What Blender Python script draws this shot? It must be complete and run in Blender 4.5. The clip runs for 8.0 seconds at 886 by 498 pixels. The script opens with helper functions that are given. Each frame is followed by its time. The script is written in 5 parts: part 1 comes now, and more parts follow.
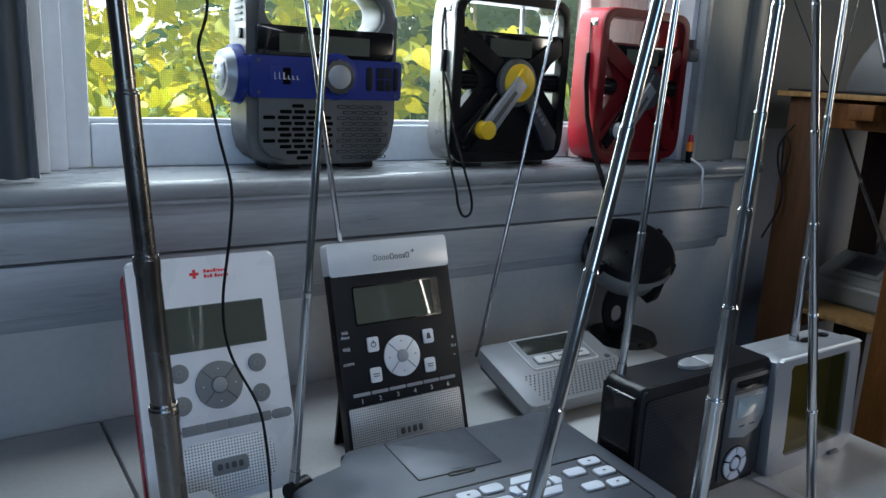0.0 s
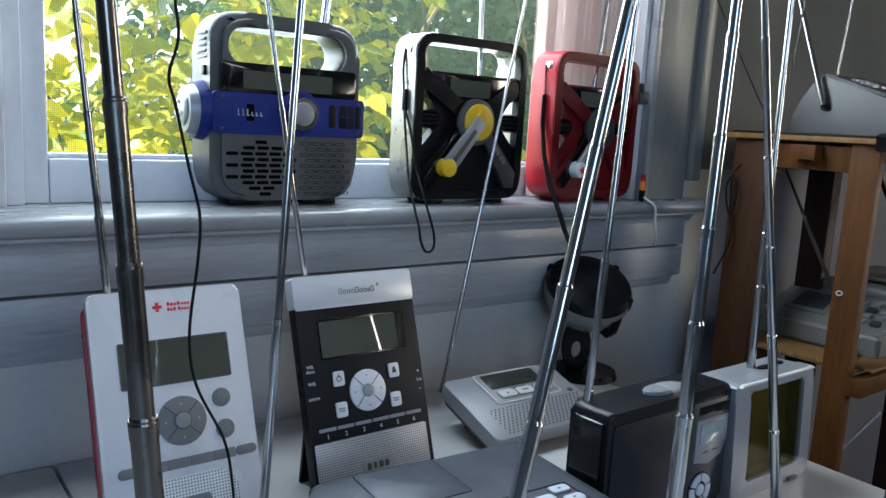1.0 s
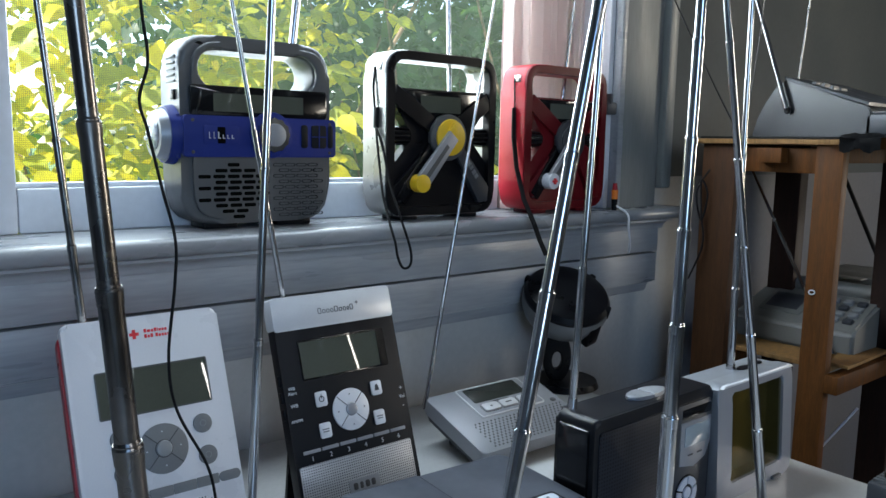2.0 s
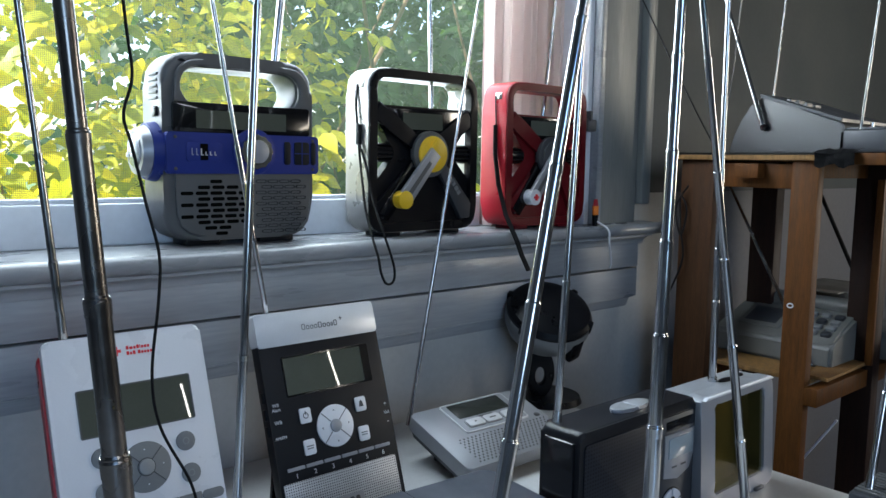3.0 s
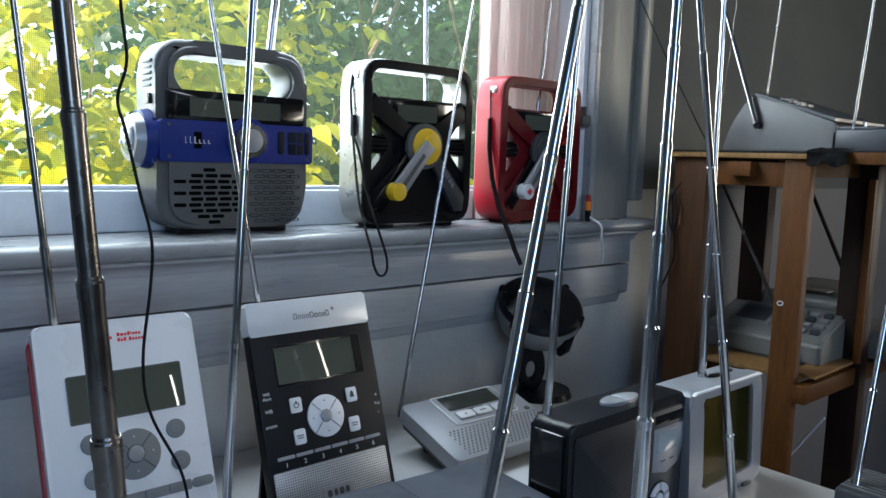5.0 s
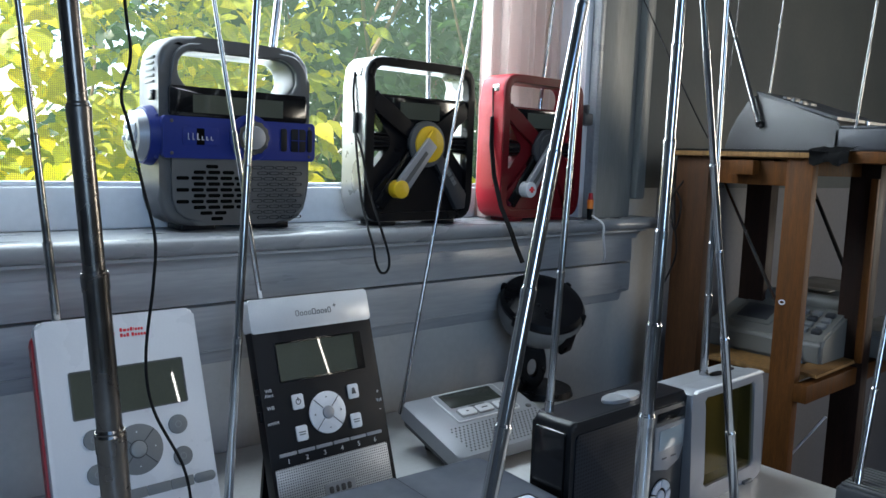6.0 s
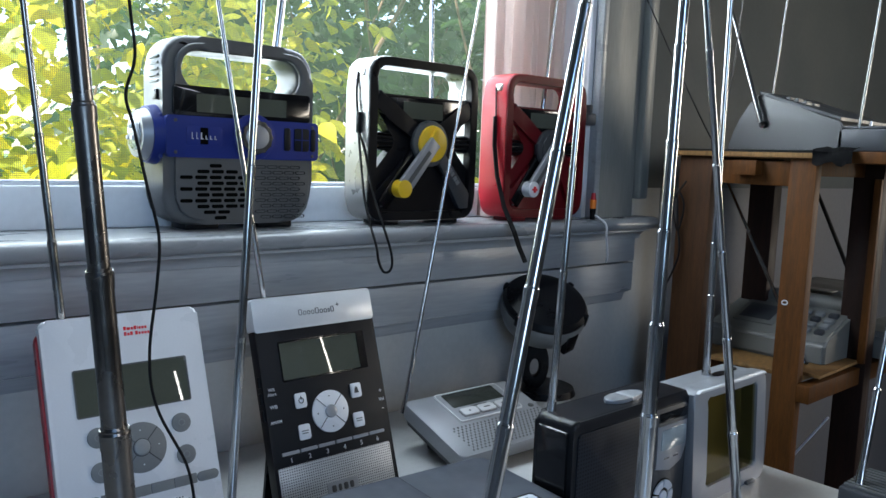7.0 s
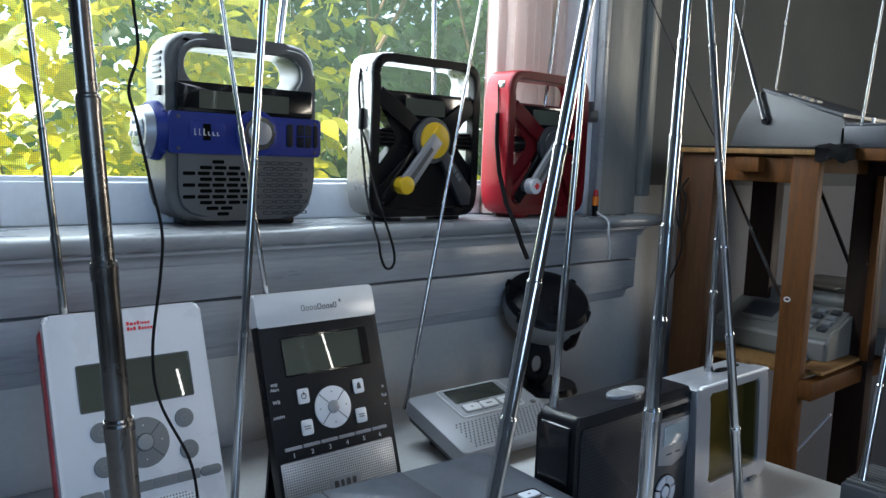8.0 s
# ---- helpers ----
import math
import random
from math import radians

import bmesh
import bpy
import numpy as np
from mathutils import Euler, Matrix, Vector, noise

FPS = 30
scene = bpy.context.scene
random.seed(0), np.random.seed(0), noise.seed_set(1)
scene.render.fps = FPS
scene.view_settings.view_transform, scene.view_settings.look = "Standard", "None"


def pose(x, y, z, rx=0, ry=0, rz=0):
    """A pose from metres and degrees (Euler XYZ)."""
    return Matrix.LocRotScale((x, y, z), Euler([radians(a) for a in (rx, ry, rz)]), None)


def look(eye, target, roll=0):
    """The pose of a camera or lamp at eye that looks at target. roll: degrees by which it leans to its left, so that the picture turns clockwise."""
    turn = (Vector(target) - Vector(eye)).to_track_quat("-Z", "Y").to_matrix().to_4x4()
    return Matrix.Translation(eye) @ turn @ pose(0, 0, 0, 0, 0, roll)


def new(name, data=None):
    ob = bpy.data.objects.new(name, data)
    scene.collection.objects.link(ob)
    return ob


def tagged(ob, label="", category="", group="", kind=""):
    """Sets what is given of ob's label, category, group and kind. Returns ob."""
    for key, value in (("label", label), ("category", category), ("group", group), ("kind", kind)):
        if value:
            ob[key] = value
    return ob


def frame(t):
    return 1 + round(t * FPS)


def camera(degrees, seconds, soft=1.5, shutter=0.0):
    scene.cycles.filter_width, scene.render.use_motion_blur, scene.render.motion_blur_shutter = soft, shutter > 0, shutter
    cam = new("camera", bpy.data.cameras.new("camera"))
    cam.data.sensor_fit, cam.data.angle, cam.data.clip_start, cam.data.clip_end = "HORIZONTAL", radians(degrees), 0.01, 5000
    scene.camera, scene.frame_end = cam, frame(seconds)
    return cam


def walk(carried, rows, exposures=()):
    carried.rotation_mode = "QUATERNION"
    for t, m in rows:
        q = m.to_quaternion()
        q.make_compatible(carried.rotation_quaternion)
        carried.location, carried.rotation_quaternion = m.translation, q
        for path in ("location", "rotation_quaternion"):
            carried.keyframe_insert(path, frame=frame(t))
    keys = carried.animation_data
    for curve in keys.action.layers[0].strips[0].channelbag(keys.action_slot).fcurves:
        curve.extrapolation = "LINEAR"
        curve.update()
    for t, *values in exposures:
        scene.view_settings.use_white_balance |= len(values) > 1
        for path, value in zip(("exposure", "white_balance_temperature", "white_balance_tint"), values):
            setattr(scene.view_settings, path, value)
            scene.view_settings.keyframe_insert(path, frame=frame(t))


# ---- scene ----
cam = camera(59.7, 8.0)
PATH = [
    (0, (0.139, -0.914, 1.181), (1.23, 0.699, 0.725), 3.1),
    (0.5, (0.123, -0.914, 1.163), (1.284, 0.677, 0.818), 4.1),
    (1, (0.121, -0.914, 1.161), (1.324, 0.651, 0.841), 3.2),
    (1.2, (0.119, -0.914, 1.160), (1.334, 0.645, 0.841), 2.8),
    (2.3, (0.116, -0.912, 1.156), (1.392, 0.608, 0.906), 0.8),
    (2.5, (0.114, -0.913, 1.157), (1.4, 0.6, 0.917), 0.8),
    (3, (0.112, -0.913, 1.152), (1.413, 0.59, 0.932), 0.9),
    (3.5, (0.111, -0.913, 1.152), (1.42, 0.583, 0.934), 1.2),
    (4, (0.11, -0.913, 1.15), (1.424, 0.578, 0.93), 1.5),
    (4.5, (0.111, -0.913, 1.149), (1.427, 0.576, 0.922), 1.7),
    (6, (0.109, -0.913, 1.146), (1.423, 0.577, 0.912), 2.0),
    (6.5, (0.109, -0.913, 1.147), (1.42, 0.579, 0.911), 2.1),
    (7, (0.108, -0.914, 1.146), (1.416, 0.58, 0.911), 2.1),
    (7.5, (0.108, -0.914, 1.145), (1.414, 0.582, 0.907), 2.1),
    (8, (0.107, -0.914, 1.143), (1.412, 0.583, 0.904), 2.1),
]
walk(cam, [(t, look(eye, target, roll)) for t, eye, target, roll in PATH], exposures=((0.0, 2.06), (0.4, 2.34), (8.0, 2.35)))

# ---- light ----
world = bpy.data.worlds.new("sky")
scene.world = world
world.use_nodes = True
wn = world.node_tree
sky = wn.nodes.new("ShaderNodeTexSky")
sky.sky_type = "NISHITA"
sky.sun_disc = False
sky.sun_elevation = radians(42)
sky.sun_rotation = radians(-80)
bg = wn.nodes["Background"]
wn.links.new(sky.outputs[0], bg.inputs[0])
bg.inputs[1].default_value = 0.15
sun_data = bpy.data.lights.new("sun", "SUN")
sun_data.energy, sun_data.angle, sun_data.color = 5.0, radians(0.5), (1.0, 0.95, 0.84)
sun = new("sun", sun_data)
sun.matrix_world = look((-4, -0.6, 4), (0.3, 0.4, 0.1))


def window_light(name, x, y, z, w, h, target, power, color):
    d = bpy.data.lights.new(name, "AREA")
    d.shape, d.size, d.size_y, d.energy, d.color = "RECTANGLE", w, h, power, color
    ob = new(name, d)
    ob.matrix_world = look((x, y, z), target)
    return ob


window_light("back_window_light", -0.55, -3.08, 1.55, 1.0, 1.3, (-0.55, 0, 1.2), 3.2, (0.23, 0.51, 1.0))
window_light("curtain_gap_light", 1.60, -3.08, 1.55, 0.011, 1.2, (1.60, 0, 1.4), 0.30, (1.0, 0.97, 0.92))
window_light("curtain_gap_light", 2.46, -3.08, 1.55, 0.011, 1.2, (2.46, 0, 1.4), 0.34, (1.0, 0.94, 0.84))
# added fill lamp high on the unseen south wall, lifts wall and table
window_light("high_fill_light", 0.72, -3.08, 2.34, 0.6, 0.24, (1.30, -0.10, 0.90), 1.2, (0.92, 0.95, 1.0))
window_light("side_window_light", 3.12, -1.42, 1.36, 0.46, 0.62, (1.10, -0.05, 1.05), 3.7, (1.0, 0.89, 0.74))
window_light("main_window_light", 0.72, 0.100, 1.56, 0.85, 0.85, (0.72, -1.2, 0.90), 5.0, (0.76, 0.90, 1.0))
scene.view_settings.exposure = 2.35


# ---- materials ----
def mat(name, color, rough=0.5, metal=0.0, var=0.12, scale=18.0, fine=220.0, bump=0.08, spec=0.5, coat=0.0, rvar=0.1, stretch=(1, 1, 1)):
    """Principled surface with coarse and fine variation of tone, gloss and relief."""
    m = bpy.data.materials.new(name)
    m.use_nodes = True
    t = m.node_tree
    n, ln = t.nodes, t.links
    p = n["Principled BSDF"]
    tc = n.new("ShaderNodeTexCoord")
    mp = n.new("ShaderNodeMapping")
    mp.inputs["Scale"].default_value = stretch
    ln.new(tc.outputs["Object"], mp.inputs[0])
    a, b = n.new("ShaderNodeTexNoise"), n.new("ShaderNodeTexNoise")
    a.inputs["Scale"].default_value, a.inputs["Detail"].default_value = scale, 5
    b.inputs["Scale"].default_value, b.inputs["Detail"].default_value = fine, 3
    for q in (a, b):
        ln.new(mp.outputs[0], q.inputs["Vector"])
    mix = n.new("ShaderNodeMath")
    mix.operation = "MULTIPLY_ADD"
    mix.inputs[1].default_value = 0.45
    ln.new(b.outputs["Fac"], mix.inputs[0])
    half = n.new("ShaderNodeMath")
    half.operation = "MULTIPLY"
    half.inputs[1].default_value = 0.55
    ln.new(a.outputs["Fac"], half.inputs[0])
    ln.new(half.outputs[0], mix.inputs[2])
    ramp = n.new("ShaderNodeMapRange")
    ramp.inputs[1].default_value, ramp.inputs[2].default_value = 0.3, 0.7
    ramp.inputs[3].default_value, ramp.inputs[4].default_value = 1 - var, 1 + var
    ln.new(mix.outputs[0], ramp.inputs[0])
    col = n.new("ShaderNodeMix")
    col.data_type, col.blend_type = "RGBA", "MULTIPLY"
    col.inputs[0].default_value = 1.0
    col.inputs[6].default_value = (*color, 1)
    ln.new(ramp.outputs[0], col.inputs[7])
    ln.new(col.outputs[2], p.inputs["Base Color"])
    rr = n.new("ShaderNodeMapRange")
    rr.inputs[1].default_value, rr.inputs[2].default_value = 0.3, 0.7
    rr.inputs[3].default_value, rr.inputs[4].default_value = max(0.02, rough - rvar), min(1, rough + rvar)
    ln.new(a.outputs["Fac"], rr.inputs[0])
    ln.new(rr.outputs[0], p.inputs["Roughness"])
    p.inputs["Metallic"].default_value = metal
    p.inputs["Specular IOR Level"].default_value = spec
    p.inputs["Coat Weight"].default_value = coat
    if bump:
        bp = n.new("ShaderNodeBump")
        bp.inputs["Strength"].default_value, bp.inputs["Distance"].default_value = bump, 0.002
        ln.new(mix.outputs[0], bp.inputs["Height"])
        ln.new(bp.outputs[0], p.inputs["Normal"])
    return m


def dotted(name, color, dark, pitch, radius, rough=0.45, metal=0.0, spec=0.5):
    """A surface pierced by a fine grid of small holes, in the x-z plane of its object."""
    m = mat(name, color, rough, metal, 0.08, 30, 300, 0.03, spec)
    t = m.node_tree
    n, ln = t.nodes, t.links
    p = n["Principled BSDF"]
    base = p.inputs["Base Color"].links[0].from_socket
    tc = n.new("ShaderNodeTexCoord")
    sep = n.new("ShaderNodeSeparateXYZ")
    ln.new(tc.outputs["Object"], sep.inputs[0])
    parts_ = []
    for k in ("X", "Z"):
        d = n.new("ShaderNodeMath")
        d.operation = "PINGPONG"
        d.inputs[1].default_value = pitch / 2
        ln.new(sep.outputs[k], d.inputs[0])
        s = n.new("ShaderNodeMath")
        s.operation = "POWER"
        s.inputs[1].default_value = 2
        ln.new(d.outputs[0], s.inputs[0])
        parts_.append(s)
    add = n.new("ShaderNodeMath")
    add.operation = "ADD"
    ln.new(parts_[0].outputs[0], add.inputs[0])
    ln.new(parts_[1].outputs[0], add.inputs[1])
    lt = n.new("ShaderNodeMath")
    lt.operation = "LESS_THAN"
    lt.inputs[1].default_value = radius * radius
    ln.new(add.outputs[0], lt.inputs[0])
    mx = n.new("ShaderNodeMix")
    mx.data_type = "RGBA"
    ln.new(lt.outputs[0], mx.inputs[0])
    ln.new(base, mx.inputs[6])
    mx.inputs[7].default_value = (*dark, 1)
    ln.new(mx.outputs[2], p.inputs["Base Color"])
    return m


def wood(name, color):
    return mat(name, color, 0.62, 0, 0.45, 9, 60, 0.25, 0.18, stretch=(14, 14, 1.2))


def leaf_mat(name, color):
    m = mat(name, color, 0.45, 0, 0.25, 6, 60, 0.1)
    t = m.node_tree
    n, ln = t.nodes, t.links
    p = n["Principled BSDF"]
    src = p.inputs["Base Color"].links[0].from_socket
    geo = n.new("ShaderNodeNewGeometry")
    rng = n.new("ShaderNodeValToRGB")
    ramp = rng.color_ramp
    ramp.elements[0].color = (0.52, 0.70, 0.85, 1)
    ramp.elements[1].color = (1.40, 1.25, 0.60, 1)
    ramp.elements.new(0.55).color = (0.92, 1.0, 0.95, 1)
    ln.new(geo.outputs["Random Per Island"], rng.inputs[0])
    mx = n.new("ShaderNodeMix")
    mx.data_type, mx.blend_type = "RGBA", "MULTIPLY"
    mx.inputs[0].default_value = 1
    ln.new(src, mx.inputs[6])
    ln.new(rng.outputs[0], mx.inputs[7])
    ln.new(mx.outputs[2], p.inputs["Base Color"])
    tr = n.new("ShaderNodeBsdfTranslucent")
    tint = n.new("ShaderNodeMix")
    tint.data_type, tint.blend_type = "RGBA", "MULTIPLY"
    tint.inputs[0].default_value = 1
    tint.inputs[7].default_value = (2.5, 2.2, 0.55, 1)
    ln.new(mx.outputs[2], tint.inputs[6])
    ln.new(tint.outputs[2], tr.inputs[0])
    ms = n.new("ShaderNodeMixShader")
    ms.inputs[0].default_value = 0.5
    ln.new(p.outputs[0], ms.inputs[1])
    ln.new(tr.outputs[0], ms.inputs[2])
    ln.new(ms.outputs[0], n["Material Output"].inputs[0])
    return m


def cloth(name, color):
    m = mat(name, color, 0.9, 0, 0.1, 20, 400, 0.15, 0.2)
    t = m.node_tree
    n, ln = t.nodes, t.links
    p = n["Principled BSDF"]
    tr = n.new("ShaderNodeBsdfTranslucent")
    tr.inputs[0].default_value = (*color, 1)
    ms = n.new("ShaderNodeMixShader")
    ms.inputs[0].default_value = 0.6
    ln.new(p.outputs[0], ms.inputs[1])
    ln.new(tr.outputs[0], ms.inputs[2])
    ln.new(ms.outputs[0], n["Material Output"].inputs[0])
    return m


def glass(name, tint=(1, 1, 1), amount=0.9):
    m = bpy.data.materials.new(name)
    m.use_nodes = True
    n, ln = m.node_tree.nodes, m.node_tree.links
    n.remove(n["Principled BSDF"])
    tr, gl = n.new("ShaderNodeBsdfTransparent"), n.new("ShaderNodeBsdfGlossy")
    ms, lw, pw, ad = n.new("ShaderNodeMixShader"), n.new("ShaderNodeLayerWeight"), n.new("ShaderNodeMath"), n.new("ShaderNodeMath")
    tr.inputs[0].default_value = (*tint, 1)
    gl.inputs["Roughness"].default_value = 0.02
    pw.operation, ad.operation = "POWER", "MULTIPLY_ADD"
    pw.inputs[1].default_value = 4.0
    ad.inputs[1].default_value, ad.inputs[2].default_value = 0.2, 0.004
    ln.new(lw.outputs["Facing"], pw.inputs[0])
    ln.new(pw.outputs[0], ad.inputs[0])
    ln.new(ad.outputs[0], ms.inputs[0])
    ln.new(tr.outputs[0], ms.inputs[1])
    ln.new(gl.outputs[0], ms.inputs[2])
    ln.new(ms.outputs[0], n["Material Output"].inputs[0])
    return m


def screen_mat(name):
    """Insect screen: a fine woven grid of threads with clear gaps."""
    m = bpy.data.materials.new(name)
    m.use_nodes = True
    n, ln = m.node_tree.nodes, m.node_tree.links
    n.remove(n["Principled BSDF"])
    p = n.new("ShaderNodeBsdfTranslucent")
    p.inputs[0].default_value = (0.062, 0.076, 0.054, 1)
    tc = n.new("ShaderNodeTexCoord")
    sep = n.new("ShaderNodeSeparateXYZ")
    ln.new(tc.outputs["Object"], sep.inputs[0])
    found = []
    for k in ("X", "Z"):
        d = n.new("ShaderNodeMath")
        d.operation = "PINGPONG"
        d.inputs[1].default_value = 0.0011
        ln.new(sep.outputs[k], d.inputs[0])
        s = n.new("ShaderNodeMath")
        s.operation = "LESS_THAN"
        s.inputs[1].default_value = 0.00016
        ln.new(d.outputs[0], s.inputs[0])
        found.append(s)
    mx = n.new("ShaderNodeMath")
    mx.operation = "MAXIMUM"
    ln.new(found[0].outputs[0], mx.inputs[0])
    ln.new(found[1].outputs[0], mx.inputs[1])
    tr = n.new("ShaderNodeBsdfTransparent")
    ms = n.new("ShaderNodeMixShader")
    ln.new(mx.outputs[0], ms.inputs[0])
    ln.new(tr.outputs[0], ms.inputs[1])
    ln.new(p.outputs[0], ms.inputs[2])
    ln.new(ms.outputs[0], n["Material Output"].inputs[0])
    return m


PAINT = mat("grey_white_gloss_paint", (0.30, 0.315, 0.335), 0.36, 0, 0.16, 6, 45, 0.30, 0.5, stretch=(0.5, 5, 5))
# grey of the right casing boards, lower and rougher than PAINT
CASING_PAINT = mat("right_casing_grey", (0.20, 0.205, 0.20), 0.46, 0, 0.16, 6, 45, 0.25, 0.4, stretch=(5, 5, 0.6))
WHITE_PAINT = mat("white_window_paint", (0.68, 0.70, 0.74), 0.4, 0, 0.07, 9, 90, 0.12)
SILL_PAINT = mat("grey_white_sill_paint", (0.235, 0.245, 0.262), 0.30, 0, 0.09, 7, 60, 0.12, 0.5, stretch=(1, 3, 3))
# grey wall plaster darkened to stand for the dim end of the wall
WALL_RIGHT_SHADED = mat("shade_toned_wall_plaster", (0.048, 0.058, 0.062), 0.7, 0, 0.1, 4, 90, 0.2)
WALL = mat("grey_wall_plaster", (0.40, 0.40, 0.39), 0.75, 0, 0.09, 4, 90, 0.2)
# same plaster, the rack's shade put into a darker base colour
WALL_LOW_SHADED = mat("shade_toned_low_wall_plaster", (0.125, 0.130, 0.145), 0.75, 0, 0.12, 4, 90, 0.2)
DARKWALL = mat("blue_grey_wall_plaster", (0.12, 0.13, 0.145), 0.8, 0, 0.12, 4, 90, 0.2)
FLOOR = wood("dark_floor_boards", (0.062, 0.054, 0.048))
TABLE = mat("off_white_table_laminate", (0.50, 0.505, 0.51), 0.42, 0, 0.08, 10, 160, 0.06)
CHROME = mat("chrome", (0.52, 0.52, 0.53), 0.15, 1.0, 0.05, 40, 300, 0.01, rvar=0.05)
DARK_CHROME = mat("dull_steel", (0.32, 0.315, 0.31), 0.2, 1.0, 0.1, 40, 300, 0.02)
LIGHT_SILVER = mat("pale_silver_plastic", (0.60, 0.61, 0.63), 0.4, 0.1, 0.04, 30, 500, 0.02)
SILVER = mat("silver_plastic", (0.29, 0.30, 0.325), 0.38, 0.35, 0.05, 30, 500, 0.03)
RIM_SILVER = mat("satin_gunmetal", (0.085, 0.086, 0.088), 0.32, 0.7, 0.05, 12, 400, 0.01, rvar=0.03)
BRIGHT_RIM = mat("satin_silver_paint", (0.27, 0.267, 0.26), 0.32, 0.6, 0.06, 25, 400, 0.03)
GREY = mat("mid_grey_plastic", (0.085, 0.088, 0.092), 0.42, 0.1, 0.06, 30, 600, 0.05)
SHELL_GREY = mat("soft_grey_plastic", (0.16, 0.165, 0.17), 0.45, 0.1, 0.06, 30, 600, 0.05)
DARK_GREY = mat("dark_grey_plastic", (0.04, 0.043, 0.05), 0.45, 0.05, 0.08, 30, 600, 0.06)
BLUEGREY = mat("blue_grey_metallic_plastic", (0.068, 0.077, 0.098), 0.42, 0.3, 0.05, 25, 500, 0.03)
PANEL = mat("smooth_blue_grey_panel", (0.060, 0.068, 0.088), 0.46, 0.3, 0.05, 25, 500, 0.02)
BLACK = mat("black_plastic", (0.0040, 0.0043, 0.006), 0.34, 0, 0.15, 30, 500, 0.05, 0.16)
SATIN_BLACK = mat("satin_black_plastic", (0.007, 0.008, 0.011), 0.32, 0, 0.12, 30, 500, 0.04, 0.3, rvar=0.03)
GLOSS_BLACK = mat("glossy_black_plastic", (0.004, 0.004, 0.005), 0.12, 0, 0.1, 30, 400, 0.0, coat=0.3, rvar=0.04)
RUBBER = mat("black_rubber", (0.006, 0.006, 0.007), 0.6, 0, 0.15, 40, 300, 0.1, 0.2)
WHITE = mat("white_plastic", (0.70, 0.70, 0.73), 0.32, 0, 0.03, 20, 500, 0.02)
# off-white set far below WHITE, for everything on the middle shelf
OFFWHITE = mat("low_off_white_plastic", (0.15, 0.15, 0.14), 0.45, 0, 0.08, 20, 300, 0.04)
RED = mat("red_plastic", (0.38, 0.011, 0.022), 0.36, 0, 0.08, 25, 500, 0.04, 0.35)
DEEP_RED = mat("dark_red_plastic", (0.12, 0.004, 0.008), 0.42, 0, 0.08, 25, 500, 0.04, 0.25)
SIGNAL_RED = mat("red_print", (0.75, 0.03, 0.04), 0.5, 0, 0.03, 30, 300, 0)
BLUE = mat("blue_rubberised_plastic", (0.006, 0.020, 0.17), 0.42, 0, 0.08, 25, 500, 0.05, 0.3)
YELLOW = mat("yellow_plastic", (0.80, 0.50, 0.02), 0.4, 0, 0.06, 25, 400, 0.03)
ORANGE = mat("orange_plastic", (0.85, 0.22, 0.02), 0.4, 0, 0.06, 25, 400, 0.03)
LCD = mat("grey_green_liquid_crystal", (0.085, 0.09, 0.07), 0.3, 0, 0.06, 15, 300, 0.0, 0.0, coat=1.0, rvar=0.02)
LCD.node_tree.nodes["Principled BSDF"].inputs["Coat Roughness"].default_value = 0.012
DARK_LCD = mat("dark_liquid_crystal", (0.030, 0.034, 0.030), 0.25, 0, 0.06, 15, 300, 0.0, 0.3, rvar=0.02)
LCD_BLUE = mat("pale_blue_liquid_crystal", (0.30, 0.36, 0.40), 0.15, 0, 0.06, 15, 300, 0.0, coat=1.0, rvar=0.02)
KEY = mat("silver_blue_key", (0.50, 0.54, 0.62), 0.40, 0.0, 0.04, 30, 400, 0.01)
BUTTON = mat("grey_rubber_button", (0.17, 0.175, 0.18), 0.55, 0, 0.06, 40, 400, 0.03)
GREY_BUTTON = mat("pale_grey_rubber_button", (0.25, 0.255, 0.26), 0.45, 0, 0.05, 40, 400, 0.02)
PRINT = mat("dark_grey_print", (0.05, 0.05, 0.055), 0.5, 0, 0.05, 30, 300, 0)
PALE_PRINT = mat("pale_print", (0.6, 0.61, 0.63), 0.5, 0, 0.05, 30, 300, 0)
WHITE_DOTS = dotted("white_perforated_plastic", (0.74, 0.74, 0.76), (0.14, 0.14, 0.15), 0.0030, 0.00085)
SILVER_DOTS = dotted("silver_perforated_plastic", (0.46, 0.47, 0.49), (0.08, 0.08, 0.085), 0.0028, 0.0008, 0.4, 0.35)
BLACK_DOTS = dotted("black_perforated_plastic", (0.016, 0.018, 0.025), (0.002, 0.002, 0.002), 0.0042, 0.0012, 0.42, 0.0, 0.22)
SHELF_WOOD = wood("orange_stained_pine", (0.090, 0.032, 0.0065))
# the rack's pine in two darker tones, shade put into the colour
HALF_SHADED_WOOD = wood("half_shaded_pine", (0.055, 0.023, 0.009))
SHADED_WOOD = wood("shaded_pine", (0.020, 0.009, 0.006))
PLY = wood("pale_plywood", (0.22, 0.12, 0.045))
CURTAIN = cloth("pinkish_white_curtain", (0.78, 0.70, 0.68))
# curtain cloth with the shade of its folds put into a darker colour
FOLD_SHADE = cloth("curtain_fold_shade_mauve", (0.48, 0.38, 0.36))
GREY_CURTAIN = cloth("grey_white_curtain", (0.20, 0.21, 0.23))
CLEAR = glass("window_glass")
AMBER = glass("tinted_amber_acrylic", (0.68, 0.625, 0.43))
SCREEN = screen_mat("insect_screen")
LAMP_GLASS = mat("clear_faceted_lens", (0.42, 0.44, 0.47), 0.15, 0.6, 0.25, 300, 900, 0.5)
